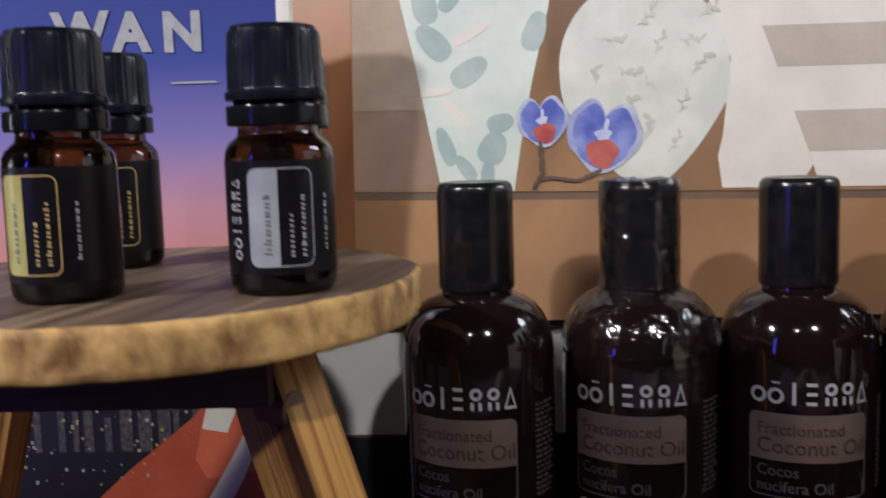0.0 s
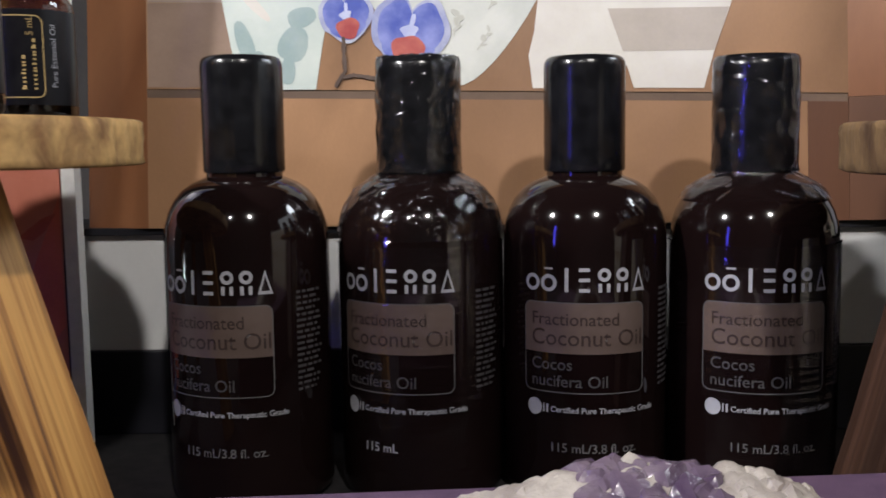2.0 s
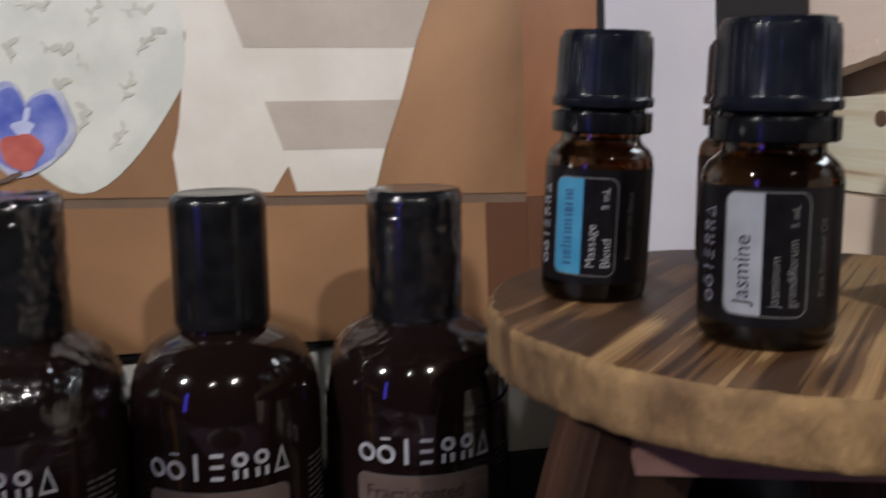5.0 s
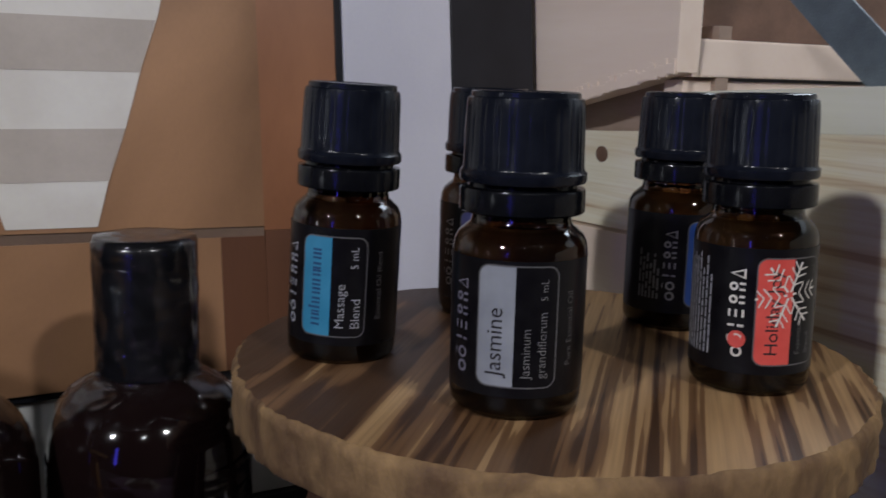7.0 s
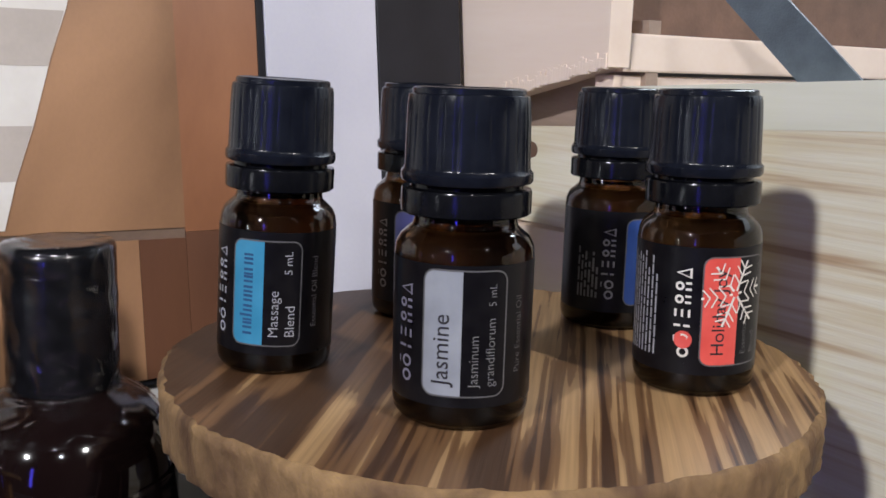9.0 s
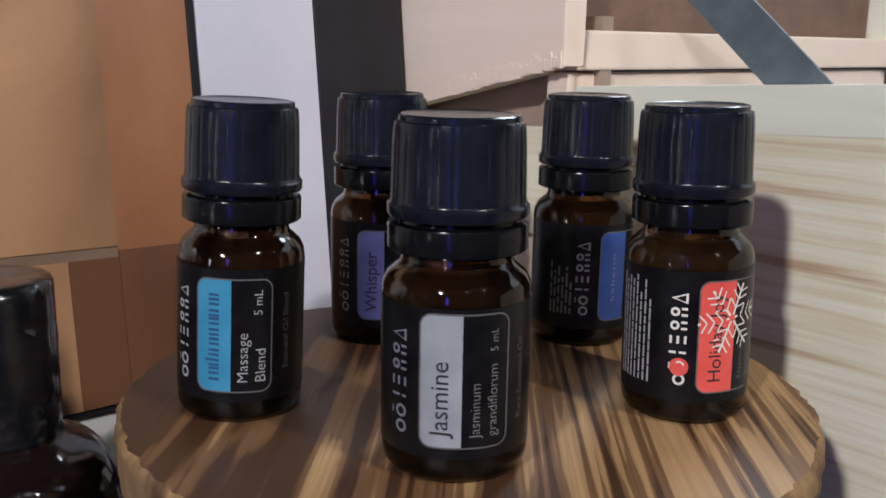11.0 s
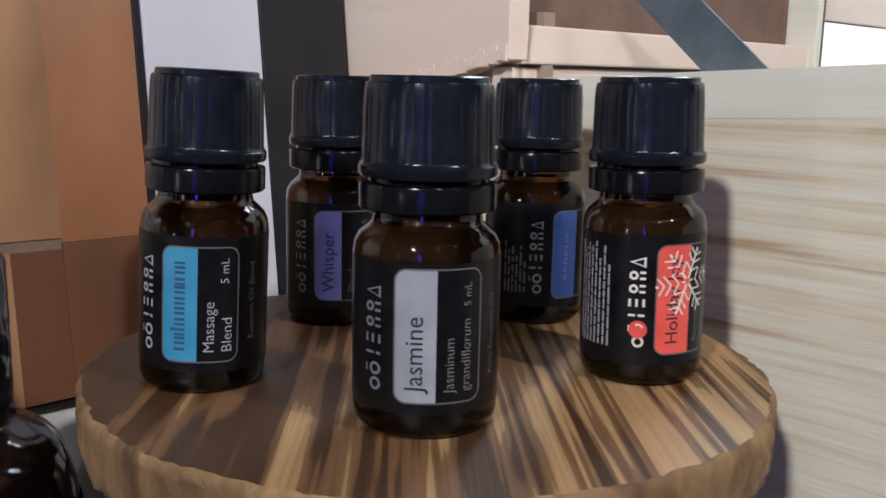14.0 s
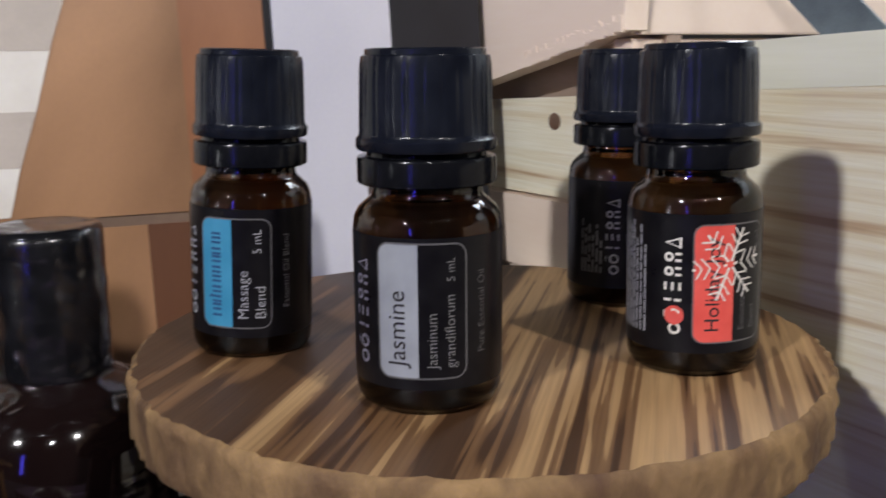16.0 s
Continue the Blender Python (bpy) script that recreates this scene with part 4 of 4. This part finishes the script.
left = stool((-17.95, -6.3, 10.78), 6.85, 1.08, DISC_TOP_LEFT, 3, "small round pine stool with burnt top and splayed legs",
             [((2.95, -0.9, -1.05), (6.0, -1.3, -10.78), 1.75, 1.5, (0.43, 0.90, 0)), ((-5.6, -2.0, -0.95), (-8.2, -3.0, -10.78), 2.1, 1.65, (1, 0.5, 0)), ((-5.2, 2.8, -0.95), (-8.4, 4.4, -10.78), 2.1, 1.65, (1, 0, 0))],
             [((-5.6, -2.2, -1.8), (3.6, -2.0, -1.8), 1.3, 1.76, (0, 1, 0)), ((-5.4, -2.2, -1.9), (-5.4, 3.2, -1.9), 1.2, 1.3, (1, 0, 0))], LEG, BEAM_DARK, RIM_LEFT)
peg = lathe([(0, 0.89), (0.4, 0.89), (0.45, 0.85), (0.45, 0.0), (0, 0.0)], 20)
out, along = Vector((0.90, -0.43, 0.0)), Vector((0.43, 0.90, 0.0))
for v in peg.verts:
    v.co = Vector((3.22, -1.38, -3.0)) + along * v.co.x + out * v.co.z + Vector((0, 0, v.co.y))
part("peg", peg, BEAM_PEG, left, "round wooden peg end", smooth=40)
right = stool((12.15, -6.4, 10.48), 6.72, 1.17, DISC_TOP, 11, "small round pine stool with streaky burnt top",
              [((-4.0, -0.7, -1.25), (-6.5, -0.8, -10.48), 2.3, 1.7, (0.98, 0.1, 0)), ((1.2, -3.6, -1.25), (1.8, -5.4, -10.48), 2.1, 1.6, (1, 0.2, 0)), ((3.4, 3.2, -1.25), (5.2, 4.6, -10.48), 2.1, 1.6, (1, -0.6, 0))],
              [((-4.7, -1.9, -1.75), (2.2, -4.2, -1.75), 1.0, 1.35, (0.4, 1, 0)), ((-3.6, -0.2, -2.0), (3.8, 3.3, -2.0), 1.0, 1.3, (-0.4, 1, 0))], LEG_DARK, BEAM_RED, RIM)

# ---- coconut oil bottles ----
R = 2.37
BODY = [(0, 0.0), (2.0, 0.0), (2.2, 0.04), (2.33, 0.14), (R, 0.32), (R, 7.15), (2.36, 7.45), (2.31, 7.8), (2.20, 8.15), (2.03, 8.47), (1.80, 8.74), (1.52, 8.93), (1.24, 9.04), (1.10, 9.10), (1.08, 9.26), (0, 9.26)]
CAP = [(0, 9.22), (1.14, 9.22), (1.17, 9.28), (1.17, 9.6), (1.17, 12.1), (1.15, 12.24), (1.09, 12.34), (1.0, 12.39), (0.92, 12.37), (0, 12.36)]


def raised(profile):
    """Shoulder and cap a little taller than drawn."""
    return [(r, z if z < 6.8 else 6.8 + (z - 6.8) * 1.027) for r, z in profile]


def oil_bottle(x, y, turn, wrapped, volume):
    label = "dark amber coconut oil bottle with black cap" + (" in shrink film" if wrapped else "")
    b = thing("oil_bottle", (x, y, 0), label=label, category="bottle", group="row of coconut oil bottles")
    part("body", lathe(raised(BODY), 96), DARK_BOTTLE, b, smooth=50)
    part("cap", lathe(raised(CAP), 72), PLASTIC, b, "smooth black plastic cap", smooth=40)
    a0 = 225.5 + turn
    lab = part("label", wrap(sheet([rrect(3.55, 1.42, 0.22, corners=(0, 0, 1, 1))], 0.15), R + 0.012, a0 - 0.5, 4.35), BAND_TAN, b, "taupe printed label band", smooth=True)
    part("outline", wrap(frame_line(3.55, 2.53, 0.22, 0.03), R + 0.018, a0 - 0.5, 3.24), INK_GREY, lab, smooth=True)
    for glyph in mark(3.6, 0.66):
        part("mark_shape", wrap(glyph, R + 0.014, a0, 6.06), INK_WHITE, lab)
    for text, size, s, z, ink in (("Fractionated", 0.50, 0.22, 5.14, INK_RUST), ("Coconut Oil", 0.64, 0.22, 4.58, INK_RUST), ("Cocos", 0.47, 0.22, 3.89, INK_DIM), ("nucifera Oil", 0.47, 0.22, 3.42, INK_DIM),
                                  ("Certified Pure Therapeutic Grade", 0.225, 0.82, 2.70, INK_WHITE), (volume, 0.36, 0.78, 1.58, INK_WHITE if "fl" not in volume else INK_GREY)):
        part("lettering", wrap(letters(text, size, bold=0.003), R + 0.02, a0 + math.degrees(s / R), z), ink, lab, "printed words")
    bm = bmesh.new()
    disc2d(bm, 0.32, 0.16, 0.24)
    rect(bm, 0.60, 0.04, 0.64, 0.28)
    rect(bm, 0.70, 0.04, 0.76, 0.28)
    part("seal", wrap(bm, R + 0.02, a0, 2.63), INK_WHITE, lab, "round white seal")
    bm = bars([1.0, 0.85, 0.95, 0.7, 0.9, 1.0, 0.8, 0.95, 0.9, 0.75, 1.0, 0.9, 0.8, 0.95, 0.6, 0.9, 0.8, 0.7], 0.075, 0.085)
    tagged(part("small_print", wrap(bm, R + 0.014, a0 + 102, 6.0), INK_DIM, lab, "rows of tiny grey print"), kind="stuff")
    if wrapped:
        loose = wrapped == 2
        prof = [(1.12, 12.42), (1.18, 12.3)] + [(1.18, 12.3 - 0.17 * k) for k in range(1, 18)] + [(1.21, 9.24), (1.16, 9.2), (1.24, 9.15)]
        prof += [(1.42, 9.05), (1.6, 8.95), (1.75, 8.87), (1.88, 8.76), (2.0, 8.62), (2.1, 8.47), (2.19, 8.3), (2.27, 8.12), (2.33, 7.92), (2.37, 7.7), (2.4, 7.45)][:11 if loose else 6]
        bm = lathe(raised([(0.0, 12.41), (0.9, 12.43)] + prof), 56 if loose else 110)
        noise.seed_set(int(abs(x) * 7) + 2)
        rn = random.Random(int(abs(x) * 10))
        for v in bm.verts:
            rad = Vector((v.co.x, v.co.y, 0))
            if rad.length > 0.5:
                n = noise.noise(v.co * 2.6) * 0.03 + abs(noise.noise(v.co * 3.0)) * 0.03
                if loose:
                    n += rn.uniform(-0.012, 0.018) * (0.22 if v.co.z < 9.1 else 1.0)
                    v.co.z += rn.uniform(-0.04, 0.04)
                v.co += rad.normalized() * (n + (0.045 if loose else 0.02))
        w = part("shrink_film", bm, WRAP if wrapped == 2 else WRAP_TIGHT, b, "crinkled clear shrink film", smooth=14 if loose else True)
        w.visible_shadow = False
        bm = lathe([(R + 0.05, 7.3), (R + 0.06, 6.2), (R + 0.05, 4.0), (R + 0.05, 1.5), (R + 0.04, 0.3), (R - 0.1, 0.06)], 96)
        w = part("body_film", bm, WRAP_BODY, b, "clear film stretched over the body", smooth=True)
        w.visible_shadow = False
    return b


oil_bottle(-9.78, -0.25, -12.5, 0, "115 mL/3.8 fl. oz.").scale.z = 1.010
oil_bottle(-4.72, 0.05, -15.5, 2, "115 mL").scale.z = 1.002
oil_bottle(0.09, 0.0, -5.0, 0, "115 mL/3.8 fl. oz.").scale.z = 1.0
oil_bottle(4.98, -0.1, -4.0, 1, "115 mL/3.8 fl. oz.").scale.z = 0.993

# ---- small essential oil bottles ----
r5 = 1.17
GLASS = [(0, 0.0), (0.95, 0.0), (1.08, 0.05), (1.15, 0.16), (r5, 0.3), (r5, 2.92), (1.15, 3.08), (1.08, 3.22), (0.96, 3.33), (0.88, 3.4), (0.86, 3.5), (0.86, 3.66), (0, 3.66)]
FILL = [(0, 0.12), (0.96, 0.12), (1.06, 0.25), (1.07, 2.72), (1.03, 2.74), (0, 2.74)]
COLLAR = [(0.84, 3.60), (1.05, 3.60), (1.085, 3.63), (1.085, 3.99), (1.07, 4.03), (0.94, 4.05), (0.92, 4.15), (0.84, 4.15)]


def ribbed_cap():
    seg = 168
    bm = bmesh.new()
    prof = [(0.88, 4.13, 0), (1.07, 4.14, 0), (1.095, 4.18, 0), (1.095, 4.31, 0), (1.05, 4.36, 0), (1.04, 4.40, 1), (1.02, 5.2, 1), (1.005, 5.50, 1), (0.985, 5.60, 0), (0.93, 5.62, 0), (0.925, 5.70, 0), (0.89, 5.72, 0), (0.84, 5.70, 0), (0.0, 5.70, 0)]
    rows = []
    for rad, z, rib in prof:
        if rad == 0:
            rows.append([bm.verts.new((0, 0, z))])
            continue
        ring_ = []
        for k in range(seg):
            q = rad - (0.013 if rib and k % 7 == 0 else 0.0)
            a = 2 * math.pi * k / seg
            ring_.append(bm.verts.new((q * math.cos(a), q * math.sin(a), z)))
        rows.append(ring_)
    for a, b in zip(rows, rows[1:]):
        for k in range(seg):
            j = (k + 1) % seg
            bm.faces.new((a[k], b[0], a[j]) if len(b) == 1 else (a[k], b[k], b[j], a[j]))
    return bm


def name_bars(widths, height, gap, rad, angle, z, ink, parent, word=0.16):
    """A word that is not lettered: one plain bar after another, each a part."""
    y = 0.0
    for w in widths:
        x = 0.0
        while x < w - 0.05:
            e = min(w, x + random.uniform(0.09, 0.17))
            bm = bmesh.new()
            tall = height * random.choice((0.72, 0.72, 0.72, 1.0))
            rect(bm, x, y, x + 0.05, y + tall)
            rect(bm, e - 0.045, y, e, y + height * 0.72)
            part("word_bar", wrap(bm, rad, angle, z, True), ink, parent)
            x = e + word * 0.4
        y -= height + gap


def text_up(words, size, s, z, ink, angle, parent, rad, bold=-0.002, label="printed words"):
    part("lettering", wrap(letters(words, size * 0.94, bold=bold), rad, angle + math.degrees(s / r5), z, True), ink, parent, label)


def small_bottle(x, y, z, angle, colour, label, lines, split=0.66, full=False, group="small oil bottles on the stool", outline=INK_GREY, name=("", 0.5, INK_DARK), mark_at=-11, h=2.08, size=(1, 1), tip=(0, 0), mark_ink=None):
    b = thing("essential_oil_bottle", (x, y, z), label=label, category="bottle", group=group)
    # tip: how far the bottle leans, in degrees, and towards which heading
    turn = Matrix.Rotation(radians(tip[0]), 4, Vector((-math.sin(radians(tip[1])), math.cos(radians(tip[1])), 0)))
    b.matrix_world = b.matrix_world @ turn @ Matrix.Diagonal((size[0], size[0], size[1], 1))
    part("glass", lathe(GLASS, 72), AMBER, b, "amber glass body", smooth=50)
    part("oil", lathe(FILL, 48), OIL, b, "dark oil inside the glass", smooth=50)
    part("collar", lathe(COLLAR, 64), COLLAR_BLACK, b, "black tamper ring", smooth=40)
    part("cap", ribbed_cap(), CAP_RIB, b, "ribbed black screw cap", smooth=35)
    # dark label film round most of the glass
    film_ = part("label", wrap(sheet([[(0, 0), (4.9, 0), (4.9, 2.42), (0, 2.42)]], 0.13), r5 + 0.008, angle - 92, 0.46), LABEL_BLACK, b, "black printed label", smooth=True)
    w = 1.42
    if colour:
        bm = sheet([rrect(w if full else split, h, 0.2, corners=(1, 0, 0, 1) if not full else (1, 1, 1, 1))], 0.1)
        part("colour_field", wrap(bm, r5 + 0.014, angle, 0.64), colour, film_, smooth=True)
    part("outline", wrap(frame_line(w, h, 0.2, 0.028), r5 + 0.018, angle, 0.64), outline, film_, smooth=True)
    for glyph in mark(1.75, 0.30):
        part("mark_shape", wrap(glyph, r5 + 0.016, angle + mark_at, 0.77, True), mark_ink or INK_WHITE, film_)
    if name[0]:
        text_up(name[0], name[1], 0.45, 0.84, name[2], angle, film_, r5 + 0.022, 0.0)
    for words, size, s, zz, ink in lines:
        text_up(words, size, s, zz, ink, angle, film_, r5 + 0.022)
    return b, film_


ZT = 10.48
ja, jf = small_bottle(9.75, -8.77, ZT, 202, SILVER, "small amber bottle of jasmine oil with silver label", [("Jasminum", 0.25, 0.93, 0.82, INK_SOFT), ("grandiflorum", 0.245, 1.2, 0.82, INK_SOFT), ("5 mL", 0.2, 1.2, 2.2, INK_SOFT), ("Pure Essential Oil", 0.2, 1.72, 1.0, INK_GREY)], name=("Jasmine", 0.43, INK_DARK), h=2.17, size=(1.03, 0.99), mark_ink=INK_MAUVE)
at_, af = small_bottle(8.14, -4.42, ZT - 0.03, 201, SKY_BLUE, "small amber bottle with sky blue massage blend label", [("Massage", 0.3, 0.95, 0.82, INK_WHITE), ("Blend", 0.3, 1.27, 0.82, INK_WHITE), ("5 mL", 0.24, 1.2, 2.06, INK_WHITE), ("Essential Oil Blend", 0.2, 1.75, 1.0, INK_SOFT)], size=(0.98, 1.0), tip=(2.3, -45))
name_bars([1.65], 0.27, 0.1, r5 + 0.022, 201 + math.degrees(0.44 / r5), 0.86, mat("deep_blue_ink", (0.01, 0.06, 0.16), (0.015, 0.075, 0.19), 300, bump=0), af, 0.1)
wh, wf = small_bottle(12.95, -2.45, ZT, 206, LILAC, "small amber bottle with lilac label", [("Blend", 0.26, 0.92, 0.84, INK_GREY), ("5 mL", 0.22, 1.2, 2.12, INK_GREY)], name=("Whisper", 0.42, INK_DARK), split=0.62, size=(1, 0.98), mark_ink=INK_SOFT)
bl, bf = small_bottle(16.61, -5.37, ZT, 241, ROYAL, "small amber bottle with dark royal blue label", [], split=0.7, size=(1, 0.985), mark_ink=INK_SOFT)
name_bars([1.1], 0.1, 0.1, r5 + 0.022, 241 + math.degrees(0.4 / r5), 1.1, LILAC, bf)
tagged(part("small_print", wrap(bars([1.2, 1.0, 1.15, 0.9, 1.1, 0.8], 0.05, 0.045), r5 + 0.022, 241 - 52, 0.8, True), INK_GREY, bf, "tiny grey print"), kind="stuff")
hj, hf = small_bottle(14.75, -9.7, ZT, 225.5, CORAL, "small amber bottle with coral label and white snowflake", [("Essential Oil", 0.2, 0.95, 0.84, INK_GREY), ("Blend", 0.2, 1.2, 0.84, INK_GREY), ("5 mL", 0.18, 1.3, 2.25, INK_GREY)], name=("Holiday Joy", 0.38, INK_DARK), split=0.72, mark_at=-9, tip=(1.0, 135), mark_ink=PRINT_WHITE)
tagged(part("small_print", wrap(bars([1.95, 1.8, 1.9, 1.85, 1.95, 1.7, 1.9, 1.6], 0.04, 0.065, 0.07), r5 + 0.022, 225.5 - 77, 0.75, True), INK_WHITE, hf, "rows of tiny white print"), kind="stuff")
dot = bmesh.new()
disc2d(dot, 0, 0, 0.17)
part("dot", wrap(dot, r5 + 0.022, 225.5 - 14.5, 1.13), CORAL, hf, "coral dot")
flake = bmesh.new()
for k in range(6):
    a = radians(60 * k + 8)
    c, s = math.cos(a), math.sin(a)

    def bar(x0, x1, t, turn=0.0, ox=0.0, oy=0.0):
        ct, sn = math.cos(turn), math.sin(turn)
        pts = []
        for x, y in ((x0, -t), (x1, -t), (x1, t), (x0, t)):
            x, y = ox + x * ct - y * sn, oy + x * sn + y * ct
            pts.append(flake.verts.new((x * c - y * s, x * s + y * c, 0)))
        flake.faces.new(pts)
    bar(0.06, 0.66, 0.022)
    for d in (0.2, 0.36, 0.5):
        for sg in (-1, 1):
            bar(0.0, 0.24 - 0.2 * abs(d - 0.3), 0.014, sg * 0.95, d, 0.0)
part("snowflake", wrap(flake, r5 + 0.026, 225.5 + 31, 2.02), PRINT_WHITE, hf, "white printed snowflake")

ZL = 10.78
GL = "small oil bottles on the burnt stool"
l1 = small_bottle(-13.85, -8.9, ZL, 248, SILVER, "small amber bottle with silver grey label", [], group=GL, outline=SILVER)[1]
l2 = small_bottle(-18.48, -9.5, ZL, 222, OLIVE, "small amber bottle with olive gold label", [], group=GL, outline=GOLD)[1]
l3 = small_bottle(-19.5, -4.0, ZL, 250, None, "small amber bottle with thin gold label frame", [], group=GL, outline=GOLD)[1]
l4 = small_bottle(-14.9, -2.5, ZL, 243, None, "small amber bottle with dark gold-framed label", [("5 mL", 0.26, 1.15, 2.2, GOLD), ("Pure Essential Oil", 0.24, 1.72, 0.9, INK_WHITE)], group=GL, outline=GOLD)[1]
for f_, an, ink in ((l1, 248, INK_WHITE), (l2, 222, GOLD), (l3, 250, GOLD), (l4, 243, GOLD)):
    name_bars([0.9, 1.3], 0.11, 0.15, r5 + 0.022, an + math.degrees(0.95 / r5), 0.85, ink, f_)
for f_, an in ((l1, 248), (l2, 222)):
    name_bars([1.2], 0.09, 0.1, r5 + 0.022, an + math.degrees(1.78 / r5), 0.95, INK_WHITE, f_)
    name_bars([1.3], 0.16, 0.1, r5 + 0.022, an + math.degrees(0.48 / r5), 0.9, INK_GREY, f_)

# ---- purple stand and amethyst ----
stand = bmesh.new()
pts = [(-10.4, -10.75), (7.7, -9.15), (7.7, -17.5), (-10.4, -17.5)]
lo, hi = [stand.verts.new((x, y, 0)) for x, y in pts], [stand.verts.new((x, y, 3.5)) for x, y in pts]
stand.faces.new(lo)
stand.faces.new(hi[::-1])
for k in range(4):
    stand.faces.new((lo[k], hi[k], hi[(k + 1) % 4], lo[(k + 1) % 4]))
bmesh.ops.bevel(stand, geom=stand.edges[:], offset=0.15, segments=3, profile=0.6, affect="EDGES")
solo("purple_stand", stand, PURPLE, "low stand covered in purple cloth", "stand")
geode = thing("amethyst", (0.4, -13.0, 3.5), label="rough amethyst cluster with white quartz edges on purple cloth", category="crystal")
RIDGE = ((-5.2, 0.1), (-4.0, 0.85), (-3.2, 1.18), (-1.95, 1.46), (-1.0, 1.55), (-0.3, 1.36), (0.45, 1.44), (1.0, 1.42), (1.5, 1.14), (2.1, 0.82), (3.0, 0.3), (3.7, 0.0))


def rock_height(x, y):
    h = 0.0
    for (xa, ha), (xb, hb) in zip(RIDGE, RIDGE[1:]):
        if xa <= x <= xb:
            h = ha + (hb - ha) * (x - xa) / (xb - xa)
    return 0.9 * h * max(0.0, 1 - ((y + 0.15) / 1.25) ** 2) ** 0.5


bm = bmesh.new()
noise.seed_set(5)
grid = []
for i in range(81):
    row = []
    for j in range(37):
        x, y = -5.2 + 8.9 * i / 80, -1.6 + 4.0 * j / 36
        z = rock_height(x, y)
        z *= 1 + 0.16 * noise.noise(Vector((x * 1.4, y * 1.4, 0))) + 0.10 * noise.noise(Vector((x * 3.6, y * 3.6, 2))) + 0.05 * noise.noise(Vector((x * 9.0, y * 9.0, 4)))
        row.append(bm.verts.new((x, y, z if z > 0.02 and 0 < i < 80 and 0 < j < 36 else -0.06)))
    grid.append(row)
for a, b in zip(grid, grid[1:]):
    for j in range(36):
        bm.faces.new((a[j], b[j], b[j + 1], a[j + 1]))
part("quartz_rock", bm, MATRIX, geode, "cream white quartz", smooth=60)
rnd = random.Random(8)
for k in range(84):
    purple = k % 2 == 0
    x = rnd.uniform(-2.0, 0.1) if purple else rnd.choice((rnd.uniform(-4.4, -2.0), rnd.uniform(0.1, 2.6)))
    y = rnd.uniform(-1.0, 0.3)
    rad = rnd.uniform(0.20, 0.46) if purple else rnd.uniform(0.13, 0.30)
    z = rock_height(x, y) - rad * (0.62 if purple else 0.8)
    bm = bmesh.new()
    bmesh.ops.create_icosphere(bm, subdivisions=2, radius=rad)
    off = Vector((k * 3.1, k * 1.7, 0))
    for v in bm.verts:
        v.co *= 1 + 0.42 * noise.noise(v.co * 1.4 / rad + off) + 0.16 * noise.noise(v.co * 3.0 / rad + off)
        v.co += Vector((x, y, max(z, 0.0)))
    part("crystal", bm, CRYSTAL if purple else MATRIX, geode, smooth=18)
